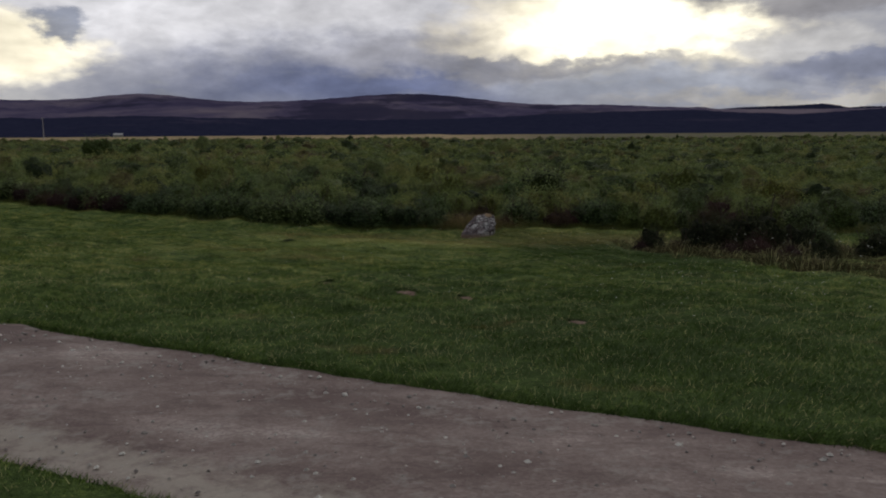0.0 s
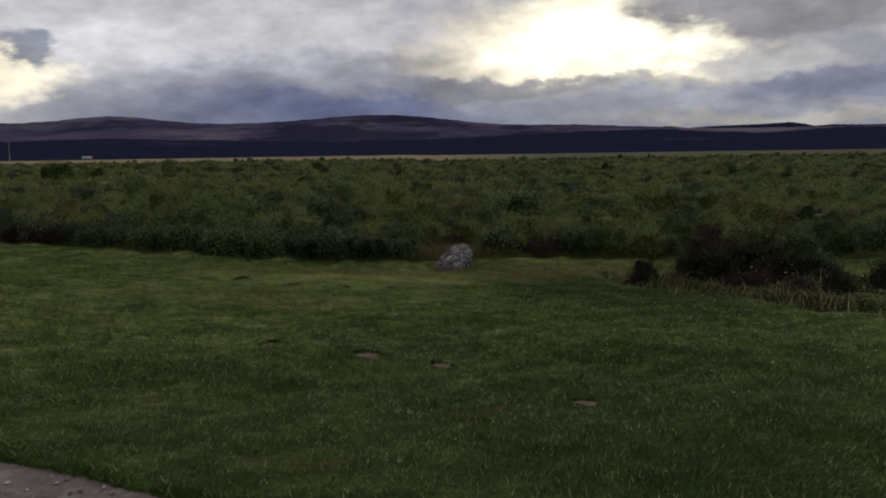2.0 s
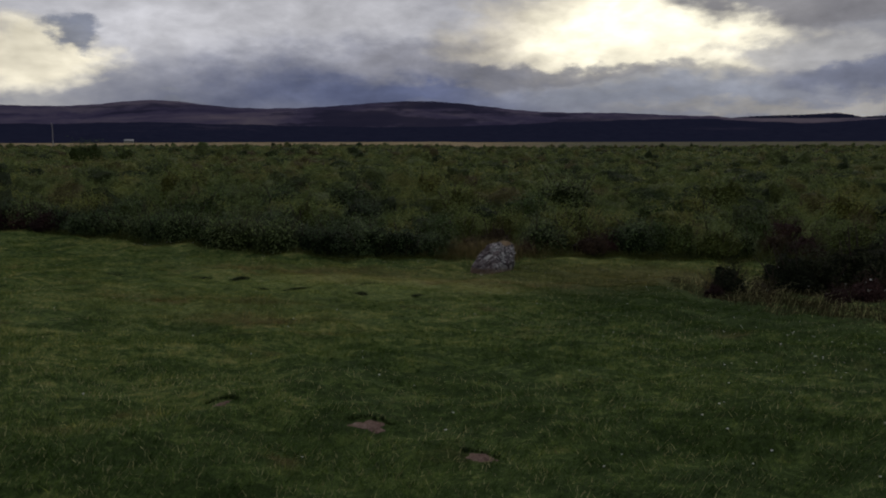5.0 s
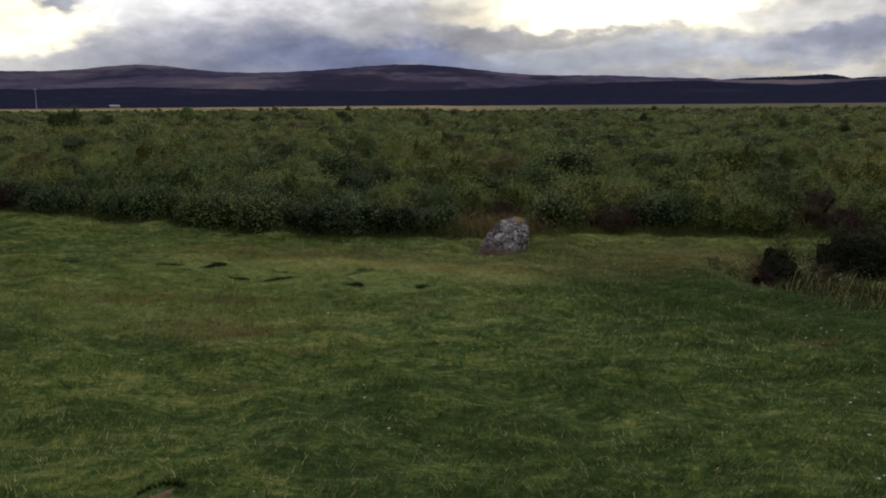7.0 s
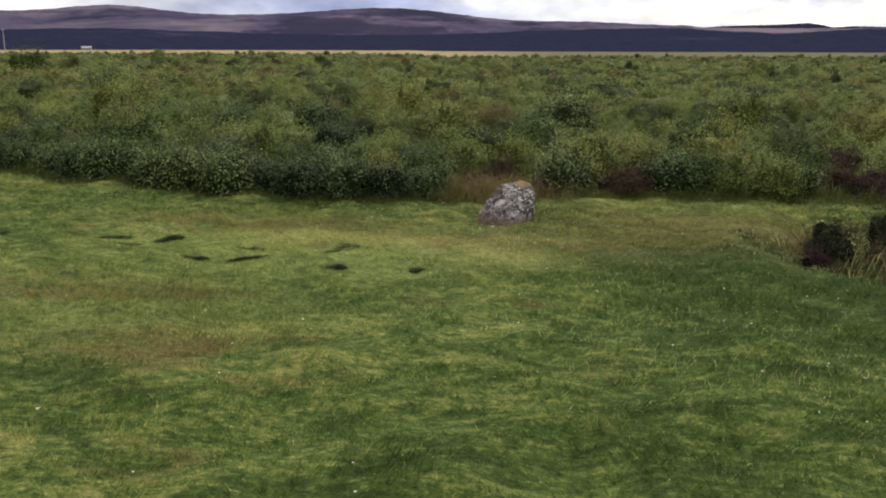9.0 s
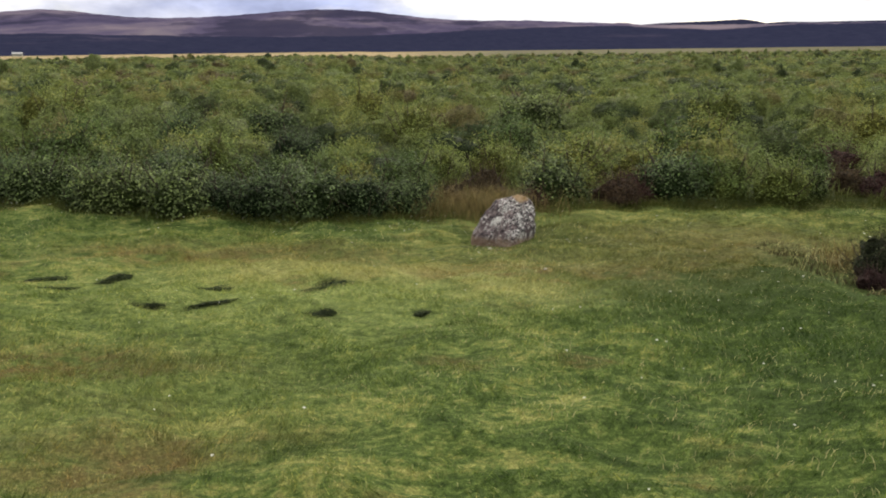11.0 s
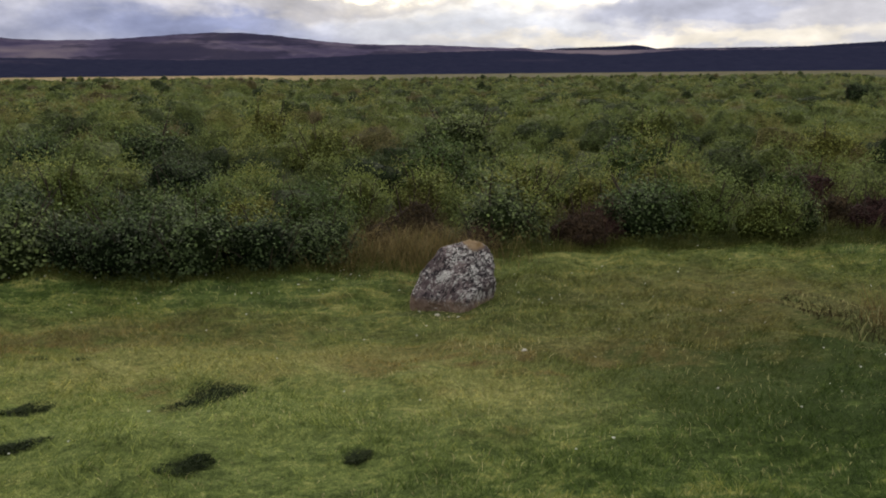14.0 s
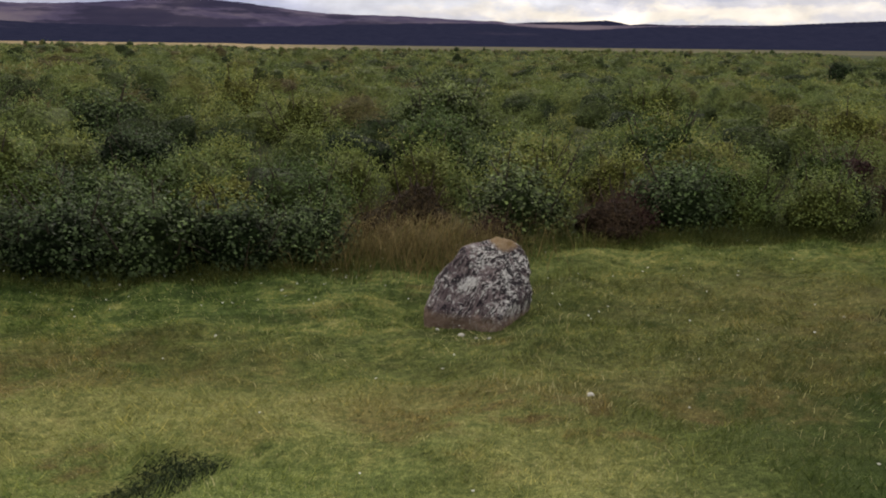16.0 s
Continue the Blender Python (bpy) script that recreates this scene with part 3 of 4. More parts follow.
# ---- distant land ----
def crest(a):
    """Skyline of the far hills: degrees above the horizon at bearing a."""
    g = lambda c, s: np.exp(-0.5 * ((a - c) / s) ** 2)
    near = 1.80 - 0.30 * np.tanh((a - 4) / 6) + 0.52 * g(-19.5, 2.6) + 0.60 * g(-2.2, 4.3) + 0.22 * g(10.2, 3.0) + 0.10 * g(-29, 3)
    fields = np.interp(a, [14, 17, 19, 22, 25, 28, 34, 44, 60], [9, 1.46, 1.37, 1.34, 1.31, 1.30, 1.25, 1.3, 1.3])
    return np.minimum(near, fields) + 0.012 * np.sin(a * 3.1) + 0.010 * np.sin(a * 7.3 + 1)


def ridge(name, top, dist0, dist1, lo, hi, mat, label, rough, seed):
    """A hillside that climbs from dist0 to its crest at dist1 and falls away behind."""
    A, U = np.meshgrid(np.linspace(lo, hi, 520), np.linspace(0, 1.25, 26))
    D = dist0 + (dist1 - dist0) * U
    T = 1.4 + np.tan(np.radians(top(A))) * dist1
    S = np.clip(U, 0, 1)
    Z = -0.6 + (T + 0.6) * (0.55 * S + 0.45 * S * S * (3 - 2 * S)) - np.clip(U - 1, 0, 1) * T * 1.2
    Z += rough * waves(A * 3.0, U * 9.0, seed) * np.sin(np.clip(U, 0, 1) * math.pi) ** 0.5
    R = np.radians(A)
    return tagged(sheet(name, D * np.sin(R), D * np.cos(R), Z, mat), label, "hill", kind="structure")


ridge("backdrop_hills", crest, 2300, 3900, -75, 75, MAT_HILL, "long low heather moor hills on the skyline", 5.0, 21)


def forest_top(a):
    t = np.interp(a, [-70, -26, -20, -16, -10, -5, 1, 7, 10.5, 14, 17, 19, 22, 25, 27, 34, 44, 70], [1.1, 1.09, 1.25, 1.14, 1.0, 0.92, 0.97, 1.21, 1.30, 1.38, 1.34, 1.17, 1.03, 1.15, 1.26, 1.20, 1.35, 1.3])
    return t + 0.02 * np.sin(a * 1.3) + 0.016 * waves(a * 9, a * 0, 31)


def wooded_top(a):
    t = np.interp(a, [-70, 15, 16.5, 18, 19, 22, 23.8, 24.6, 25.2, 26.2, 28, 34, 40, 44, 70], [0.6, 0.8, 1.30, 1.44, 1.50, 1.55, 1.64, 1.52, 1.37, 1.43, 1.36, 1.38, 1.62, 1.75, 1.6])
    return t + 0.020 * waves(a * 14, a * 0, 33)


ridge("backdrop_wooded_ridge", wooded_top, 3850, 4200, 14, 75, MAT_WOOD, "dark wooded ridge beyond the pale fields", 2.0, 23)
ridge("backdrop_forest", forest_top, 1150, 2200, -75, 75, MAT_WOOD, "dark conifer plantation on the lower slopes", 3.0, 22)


# ---- things: helpers ----
def part(name, verts, faces, mat, parent, label="", smooth=False):
    ob = raw(name, verts, faces, mat, smooth)
    ob.parent = parent
    return tagged(ob, label)


def leaf_quads(P, N, size, rng, narrow=0.6, upright=0.0):
    """Diamond leaves at P, facing about N."""
    k = len(P)
    N = N / (np.linalg.norm(N, axis=1)[:, None] + 1e-9) + rng.normal(0, 0.42, (k, 3))
    N /= np.linalg.norm(N, axis=1)[:, None] + 1e-9
    u = np.cross(N, rng.normal(0, 1, (k, 3)))
    u = u / (np.linalg.norm(u, axis=1)[:, None] + 1e-9) + np.array([0, 0, upright])
    u /= np.linalg.norm(u, axis=1)[:, None] + 1e-9
    v = np.cross(N, u)
    v /= np.linalg.norm(v, axis=1)[:, None] + 1e-9
    s = (size * rng.uniform(0.6, 1.25, k))[:, None]
    V = np.stack([P - u * s * 0.5, P + v * s * 0.5 * narrow - u * s * 0.08 + N * s * 0.08, P + u * s * 0.5, P - v * s * 0.5 * narrow - u * s * 0.08 + N * s * 0.08], 1)
    return V.reshape(-1, 3), np.arange(4 * k).reshape(k, 4)


def leaf_tris(P, N, size, rng, narrow=0.6):
    """Small pointed leaves, one triangle each, for plants further off."""
    V, F = leaf_quads(P, N, size, rng, narrow, 0.8)
    V = V.reshape(-1, 4, 3)
    base = V[:, 0] * 0.9 + V[:, 3] * 0.1
    return np.stack([base, V[:, 1] * 1.25 - base * 0.25, V[:, 2]], 1).reshape(-1, 3), np.arange(3 * len(V)).reshape(-1, 3)


def crown_points(rng, count, rx, rz, clumps):
    """Places and outward directions of leaves in an uneven crown of many clumps, base at z = 0."""
    th, w = rng.uniform(0, 6.283, clumps), rng.uniform(0.02, 1.0, clumps)
    rad = rx * np.sqrt(1 - w ** 2 * 0.85) * rng.uniform(0.55, 1.08, clumps)
    C = np.stack([rad * np.cos(th), rad * np.sin(th), rz * (0.12 + 0.80 * w * rng.uniform(0.75, 1.12, clumps))], 1)
    i = rng.randint(0, clumps, count)
    P = C[i] + rng.normal(0, 1, (count, 3)) * np.array([rx, rx, rz]) * 0.125
    P[:, 2] = np.abs(P[:, 2]) + 0.02
    N = P / np.array([rx, rx, rz]) + np.array([0, 0, 0.35])
    return P, N, C


def core(rng, rx, rz, nu=26, nv=11, lobes=5):
    """The closed leaf mass of a shrub: a dome of uneven lobes, ragged at the surface."""
    U, V = np.meshgrid(np.arange(nu) * 6.2832 / nu, np.linspace(0, 1, nv))
    D = np.stack([np.cos(U) * np.sqrt(1 - 0.9995 * V ** 2), np.sin(U) * np.sqrt(1 - 0.9995 * V ** 2), V], -1)
    k = np.full(U.shape, 0.66)
    for _ in range(lobes):
        a, w = rng.uniform(0, 6.2832), rng.uniform(0.15, 0.95)
        c = np.array([math.cos(a) * math.sqrt(1 - w * w), math.sin(a) * math.sqrt(1 - w * w), w])
        k = np.maximum(k, 0.52 + rng.uniform(0.28, 0.48) * np.exp(-((D - c) ** 2).sum(-1) * 4.5))
    k = k * (1 + 0.13 * rng.uniform(-1, 1, U.shape)) * (0.80 + 0.20 * np.clip(V * 4, 0, 1))
    P = (D * k[..., None] * np.array([rx, rx, rz]) * 0.76).reshape(-1, 3)
    P[:, 2] -= 0.03 * rz
    i = np.arange(nu * nv).reshape(nv, nu)
    n = np.roll(i, -1, 1)
    return P, np.stack([i[:-1], n[:-1], n[1:], i[1:]], -1).reshape(-1, 4)


def on_surface(rng, P, F, shoots, each, rx, rz, reach=0.3):
    """Leaves along short upright shoots that leave a leaf mass, and their outward directions."""
    q = P[F[rng.randint(0, len(F), shoots)]]
    foot = (q * rng.dirichlet((1, 1, 1, 1), shoots)[..., None]).sum(1)
    out = foot / np.array([rx, rx, rz])
    way = out * 0.75 + np.array([0, 0, 0.70]) + rng.normal(0, 0.25, (shoots, 3))
    size = rng.uniform(0.3, 1.0, shoots) ** 1.5 * reach * (0.35 + 0.65 * np.clip(out[:, 2], 0, 1))
    s = rng.uniform(-0.25, 1.0, (shoots, each, 1))
    spread = 0.075 * (1.15 - np.clip(s, 0, 1)) * reach / 0.3
    at = foot[:, None] + way[:, None] * size[:, None, None] * s + rng.normal(0, 1, (shoots, each, 3)) * spread
    at[..., 2] = np.maximum(at[..., 2], 0.02)
    n = np.repeat((out + np.array([0, 0, 0.5]))[:, None], each, 1)
    return at.reshape(-1, 3), n.reshape(-1, 3)


def tubes(paths, sides=5):
    """Tapered stems: each path is a list of (point, radius)."""
    V, F = [], []
    for path in paths:
        b = len(V)
        for p, r in path:
            for s in range(sides):
                a = 6.2832 * s / sides
                V.append((p[0] + r * math.cos(a), p[1] + r * math.sin(a), p[2]))
        for k in range(len(path) - 1):
            for s in range(sides):
                n = (s + 1) % sides
                F.append((b + k * sides + s, b + k * sides + n, b + (k + 1) * sides + n, b + (k + 1) * sides + s))
    return V, F


def bush(seed, rx, rz, leaves, size, mat, name, label, narrow=0.6, clumps=46):
    """A shrub: forked stems, and a leaf mass with leafy shoots that stand out of it."""
    rng = np.random.RandomState(seed)
    P, N, C = crown_points(rng, leaves, rx, rz, clumps)
    paths = []
    for k in range(12):
        tip = C[k % len(C)]
        a = np.array([tip[0] * 0.12, tip[1] * 0.12, -0.04])
        m = a * 0.45 + tip * 0.5 + rng.normal(0, 0.04, 3)
        paths.append([(a, 0.016), (m, 0.010), (tip, 0.004)])
    root = new(name)
    V, F = tubes(paths)
    part("branchwork", V, F, MAT_BARK, root, "thin grey-brown woody branches", True)
    V2, F2 = core(rng, rx, rz, 34, 14, 8)
    P, N = on_surface(rng, V2, F2, leaves // 14, 14, rx, rz, 0.40)
    V, F = leaf_quads(P, N, size, rng, narrow)
    ob = raw("foliage", np.concatenate([V, V2]), np.concatenate([F, F2 + len(V)]), mat, core_faces=len(F2))
    ob.parent = root
    return tagged(root, label, "bush")


def stand(ob, x, y, s=1.0, turn=0.0, sz=None):
    z = float(height(x, y)) - 0.02
    return Matrix.Translation((x, y, z)) @ Matrix.Rotation(turn, 4, "Z") @ Matrix.Diagonal((s, s, sz or s, 1))


def put(kinds, spots, group):
    """Places copies of the given bushes at (x, y, kind, scale)."""
    used = set()
    for x, y, k, s in spots:
        m = stand(None, x, y, s, random.uniform(0, 6.28))
        if k in used:
            tagged(copy_thing(kinds[k], m), group=group)
        else:
            kinds[k].matrix_basis = m
            tagged(kinds[k], group=group)
            used.add(k)


def blades(name, X, Y, H, Wd, lean, mat, label, rng, bend=0.0, z0=None):
    """Grass: one slim blade at each place, a triangle, or two pieces where it bends."""
    k = len(X)
    Z = height(X, Y) if z0 is None else z0
    a = rng.uniform(0, 6.283, k)
    ux, uy = np.cos(a) * Wd * 0.5, np.sin(a) * Wd * 0.5
    b = 2.2 * waves(X, Y, 77, ((0.5, 1.0), (1.6, 0.8), (5.0, 0.5))) + rng.normal(0, 1.5, k)
    lx, ly = np.cos(b) * H * lean, np.sin(b) * H * lean
    base = np.stack([X, Y, Z - 0.006], 1)
    side = np.stack([ux, uy, 0 * ux], 1)
    tip = base + np.stack([lx, ly, H], 1)
    if not bend:
        V = np.stack([base - side, base + side, tip], 1).reshape(-1, 3)
        return tagged(raw(name, V, np.arange(3 * k).reshape(k, 3), mat), label, "grass", kind="stuff")
    mid = base + np.stack([lx * 0.4, ly * 0.4, H * 0.62], 1)
    tip = base + np.stack([lx * (1 + bend), ly * (1 + bend), H * (1 - 0.25 * bend)], 1)
    V = np.stack([base - side, base + side, mid + side * 0.7, mid - side * 0.7, tip], 1).reshape(-1, 3)
    i = np.arange(k)[:, None] * 5
    F = np.concatenate([i + np.array([[0, 1, 2]]), i + np.array([[0, 2, 3]]), i + np.array([[3, 2, 4]])])
    return tagged(raw(name, V, F, mat), label, "grass", kind="stuff")


# ---- the memorial stone ----
def boulder(name, corners, mat, detail, rough, seed):
    """A weathered block: the hull of some corners, cut finer, rounded and roughened."""
    bm = bmesh.new()
    for c in corners:
        bm.verts.new(c)
    res = bmesh.ops.convex_hull(bm, input=bm.verts)
    bmesh.ops.delete(bm, geom=[v for v in bm.verts if not v.link_faces], context="VERTS")
    bmesh.ops.subdivide_edges(bm, edges=bm.edges[:], cuts=detail, use_grid_fill=True)
    bmesh.ops.triangulate(bm, faces=bm.faces[:])
    for _ in range(3):
        bmesh.ops.smooth_vert(bm, verts=bm.verts[:], factor=0.5, use_axis_x=True, use_axis_y=True, use_axis_z=True)
    bm.normal_update()
    for v in bm.verts:
        q = v.co * 6 + Vector((seed, 0, 0))
        d = noise.fractal(q, 0.9, 2.1, 5) * rough + abs(noise.noise(q * 2.3)) * rough * -0.7
        v.co += v.normal * d
    me = bpy.data.meshes.new(name)
    for f in bm.faces:
        f.smooth = True
    bm.to_mesh(me)
    bm.free()
    me.materials.append(mat)
    return new(name, me)


STONE_AT = (0.80, 18.93)
stone = boulder("memorial_stone", [
    (-0.48, -0.08, -0.12), (-0.01, -0.42, -0.12), (0.26, -0.12, -0.12), (0.22, 0.34, -0.12), (-0.38, 0.27, -0.12),
    (-0.49, -0.08, 0.06), (0.0, -0.43, 0.07), (-0.42, -0.02, 0.11), (-0.03, -0.36, 0.13),
    (0.22, -0.14, 0.12), (0.30, -0.05, 0.21), (0.31, 0.00, 0.31), (-0.31, 0.07, 0.24), (-0.24, 0.12, 0.36), (-0.20, 0.16, 0.42),
    (-0.04, 0.22, 0.455), (0.10, 0.23, 0.51), (0.17, 0.22, 0.50), (0.25, 0.13, 0.41), (0.26, 0.34, 0.26), (-0.08, 0.36, 0.40), (-0.34, 0.30, 0.18)], MAT_STONE, 12, 0.026, 3.0)
stone.matrix_basis = Matrix.Translation((*STONE_AT, float(height(*STONE_AT)))) @ Matrix.Rotation(radians(-6), 4, "Z")
tagged(stone, "rough leaning grey memorial stone blotched with pale lichen", "stone")

small = [(0.89, 17.32, 0.030), (0.37, 18.70, 0.024), (0.50, 18.56, 0.036), (0.585, 18.50, 0.020), (0.66, 18.45, 0.024), (-0.63, 5.0, 0.03)]
chip = boulder("pale_stone", [(-1, -0.6, -0.3), (0.9, -0.7, -0.3), (1, 0.5, -0.3), (-0.8, 0.8, -0.3), (-0.6, -0.4, 0.45), (0.5, -0.3, 0.5), (0.6, 0.4, 0.4), (-0.3, 0.5, 0.5)], MAT_PEBBLE, 2, 0.05, 9.0)
tagged(chip, "small pale stone lying in the short grass", "stone", "loose pale stones")
for i, (x, y, s) in enumerate(small):
    m = Matrix.Translation((x, y, float(land(x, y)) + s * (0.1 if y > 6 else -0.5))) @ Matrix.Rotation(i * 1.7, 4, "Z")
    if i == 0:
        chip.matrix_basis = m @ Matrix.Diagonal((s, s, s, 1))
    else:
        c = copy_thing(chip, m)
        c.scale = (s, s, s)

r = np.random.RandomState(44)
X, Y = np.concatenate([r.normal(0.58, 0.16, 60), r.normal(0.75, 0.6, 50)]), np.concatenate([r.normal(18.47, 0.07, 60), r.normal(18.0, 0.5, 50)])
blades("straw_litter", X, Y, r.uniform(0.02, 0.05, 110), r.uniform(0.005, 0.008, 110), 2.6, MAT_STRAND, "dry straw litter lying at the foot of the stone", r, 0.3)

# ---- bare soil scrapes in the lawn ----
for x, y, r in SOIL:
    A, R = np.meshgrid(np.linspace(0, 2 * math.pi, 41), np.linspace(0, 1, 12))
    edge = 0.85 * r * (1 + 0.22 * np.sin(3 * A + x * 5) + 0.12 * np.sin(7 * A + y))
    SX, SY = x + 1.25 * edge * R * np.cos(A), y + 0.9 * edge * R * np.sin(A)
    SZ = height(SX, SY) + 0.014 * (1 - R ** 2) + 0.012 * waves(SX, SY, 40, ((12.0, 1.0), (30.0, 0.7))) * (1 - R) - 0.008 * R
    tagged(sheet("soil_patch", SX, SY, SZ, MAT_SOIL), "bare crumbly red-brown soil scrape in the lawn", "soil patch", "bare soil scrapes")


# Overhanging grass on the far rim, its dark colour painting the shadow there.
lip = np.random.RandomState(45)
LA = lip.uniform(0.5, math.pi - 0.5, 420)
LK = lip.randint(0, len(SOIL), 420)
LC = np.array(SOIL)[LK]
LR = LC[:, 2] * lip.uniform(0.85, 1.15, 420)
blades("turf_lip", LC[:, 0] + 1.25 * LR * np.cos(LA), LC[:, 1] + 0.9 * LR * np.sin(LA), lip.uniform(0.015, 0.04, 420), lip.uniform(0.004, 0.008, 420), 0.6, MAT_SHADE_BLADE, "overhanging grass at the bare soil scrapes, darkened for the shadow behind them", lip, 0.4)


# ---- shrubs at the edge of the lawn ----
def hedge_foot(x):
    return np.interp(x, [-40, -12, -10, -7.3, -5.2, -3.4, -1.8, -0.6, 0.2, 1.6, 2.7, 4.5, 9, 40], [44, 24.2, 22.8, 21.6, 20.6, 20.0, 19.85, 19.98, 20.2, 20.65, 20.75, 21.0, 21.2, 24])


D = [bush(100 + i, 0.72, 0.88, 4600, 0.037, MAT_DARK, "willow_bush", "low dark green rounded willow bush at the lawn edge", 0.75, 60) for i in range(3)]
B = [bush(110 + i, 0.68, 0.98, 4000, 0.032, MAT_BIRCH, "birch_bush", "young yellow-green birch bush with small speckled leaves", 0.7, 60) for i in range(3)]
Hh = [bush(120 + i, 0.52, 0.62, 1800, 0.032, MAT_HEATHER, "heather_bush", "brown and purple heather bush beside the lawn", 0.35, 50) for i in range(2)]
Go = [bush(130 + i, 0.52, 0.70, 2200, 0.055, MAT_GORSE, "gorse_bush", "dark spiky gorse bush among dry grass", 0.18, 44) for i in range(2)]
kinds = {("d", i): o for i, o in enumerate(D)} | {("b", i): o for i, o in enumerate(B)} | {("h", i): o for i, o in enumerate(Hh)} | {("g", i): o for i, o in enumerate(Go)}
rng = np.random.RandomState(7)
spots = []
# dark hedge
for x in np.arange(-8.45, -0.3, 0.62):
    spots.append((x + rng.uniform(-0.15, 0.15), float(hedge_foot(x)) + 0.55 + rng.uniform(-0.1, 0.15), ("d", rng.randint(3)), rng.uniform(0.78, 1.2)))
for x in np.arange(-8.8, 0.1, 0.85):
    spots.append((x + rng.uniform(-0.2, 0.2), float(hedge_foot(x)) + 1.45 + rng.uniform(-0.15, 0.2), ("d" if rng.rand() < 0.45 else "b", rng.randint(3)), rng.uniform(0.85, 1.15)))
for x in np.arange(-9.0, 7.5, 1.05):
    spots.append((x + rng.uniform(-0.3, 0.3), float(hedge_foot(x)) + 2.45 + rng.uniform(-0.2, 0.3), ("b" if rng.rand() < 0.8 else "d", rng.randint(3)), rng.uniform(0.85, 1.2)))
# further left, set back
for x in np.arange(-15.0, -9.0, 0.8):
    spots.append((x, float(hedge_foot(x)) + 0.6, ("d" if rng.rand() < 0.6 else "h", rng.randint(2)), rng.uniform(0.9, 1.25)))
for x in (-11.6, -10.9, -10.2, -9.5, -8.9):
    spots.append((x, float(hedge_foot(x)) + 0.3, ("h", int(x * 10) % 2), 1.1))
# behind the stone and to its side
spots += [(0.9, 22.0, ("h", 1), 1.1), (0.35, 21.35, ("h", 0), 0.8), (-0.15, 21.2, ("b", 1), 0.7), (1.85, 21.6, ("d", 0), 1.3), (2.15, 22.1, ("b", 1), 1.2), (1.5, 21.15, ("h", 1), 0.8), (2.85, 21.35, ("h", 0), 1.15), (3.15, 21.65, ("h", 1), 1.1),
          (3.75, 21.75, ("d", 1), 1.05), (4.2, 22.0, ("b", 2), 1.05), (4.7, 21.9, ("b", 1), 1.0), (5.45, 21.55, ("b", 0), 0.95), (5.9, 21.8, ("d", 2), 0.95), (6.9, 22.3, ("h", 0), 1.2), (7.4, 22.0, ("h", 1), 1.2), (8.4, 22.2, ("b", 2), 1.1), (9.4, 22.4, ("d", 0), 1.1), (10.5, 22.4, ("b", 1), 1.1), (11.8, 22.8, ("d", 1), 1.2)]
# larger shrubs that stand out of the scrub
spots += [(1.9, 25.6, ("b", 2), 1.45), (-4.6, 27.0, ("d", 1), 1.25), (-2.2, 24.8, ("d", 2), 1.2), (6.5, 27.2, ("b", 1), 1.55), (3.7, 32.0, ("d", 1), 1.9), (-3.0, 28.0, ("d", 0), 1.65), (6.1, 25.0, ("d", 2), 1.1), (-28.5, 69.4, ("b", 0), 2.6), (42.0, 68.0, ("d", 2), 2.7), (-26.5, 72.0, ("b", 1), 2.1), (-8.2, 30.0, ("b", 0), 1.6), (9.0, 33.0, ("b", 0), 1.8),
          (0.2, 29.0, ("b", 1), 1.55), (-6.0, 25.2, ("b", 2), 1.35), (5.0, 24.6, ("b", 0), 1.35), (2.2, 23.2, ("d", 2), 1.2), (-0.9, 33.5, ("b", 0), 1.7), (11.0, 28.0, ("b", 2), 1.5), (7.8, 24.2, ("h", 0), 1.5), (-3.4, 22.9, ("b", 1), 1.2)]
# rough island on the lawn
spots += [(4.12, 16.75, ("g", 0), 0.92), (4.5, 16.4, ("h", 0), 0.6), (3.85, 16.5, ("h", 1), 0.5), (5.2, 17.3, ("g", 1), 1.2), (5.8, 17.5, ("g", 0), 1.5), (6.5, 17.6, ("g", 1), 1.45), (7.2, 17.3, ("g", 0), 1.35), (6.2, 16.7, ("h", 1), 0.9), (5.5, 16.2, ("h", 0), 0.6), (6.4, 15.7, ("h", 1), 0.7), (6.9, 15.2, ("g", 0), 0.9), (7.7, 17.6, ("d", 0), 1.0), (8.5, 16.8, ("g", 0), 1.2), (9.4, 17.4, ("d", 1), 1.1), (10.4, 16.8, ("g", 1), 1.2)]
put(kinds, spots, "shrubs round the lawn")


# ---- scrub that reaches back to the fields ----
def scrub(name, X, Y, rx, rz, shoots, each, reach, size, mat, label, seed, nu, nv):
    """A thicket of many shrubs in one mesh: a leaf mass for each, with loose leaves over it."""
    r = np.random.RandomState(seed)
    base = height(X, Y)
    leaf_p, leaf_n, cores, faces, own, at = [], [], [], [], [], 0
    tint = r.uniform(0, 1, len(X))
    for q in range(len(X)):
        V, F = core(r, rx[q], rz[q], nu, nv, 5)
        P, N = on_surface(r, V, F, shoots, each, rx[q], rz[q], reach)
        o = np.array([X[q], Y[q], base[q]])
        leaf_p.append(P + o), leaf_n.append(N), cores.append(V + o), faces.append(F + at), own.append(np.full(len(V), tint[q]))
        at += len(V)
    LV, LF = leaf_tris(np.concatenate(leaf_p), np.concatenate(leaf_n), size, r, 0.75)
    V = np.concatenate([LV] + cores)
    quads = np.concatenate(faces) + len(LV)
    F = np.concatenate([LF, quads[:, [0, 1, 2]], quads[:, [0, 2, 3]]])
    return tagged(raw(name, V, F, mat, plant=np.concatenate([np.repeat(tint, shoots * each * 3)] + own), core_faces=2 * len(quads)), label, "scrub", kind="stuff")


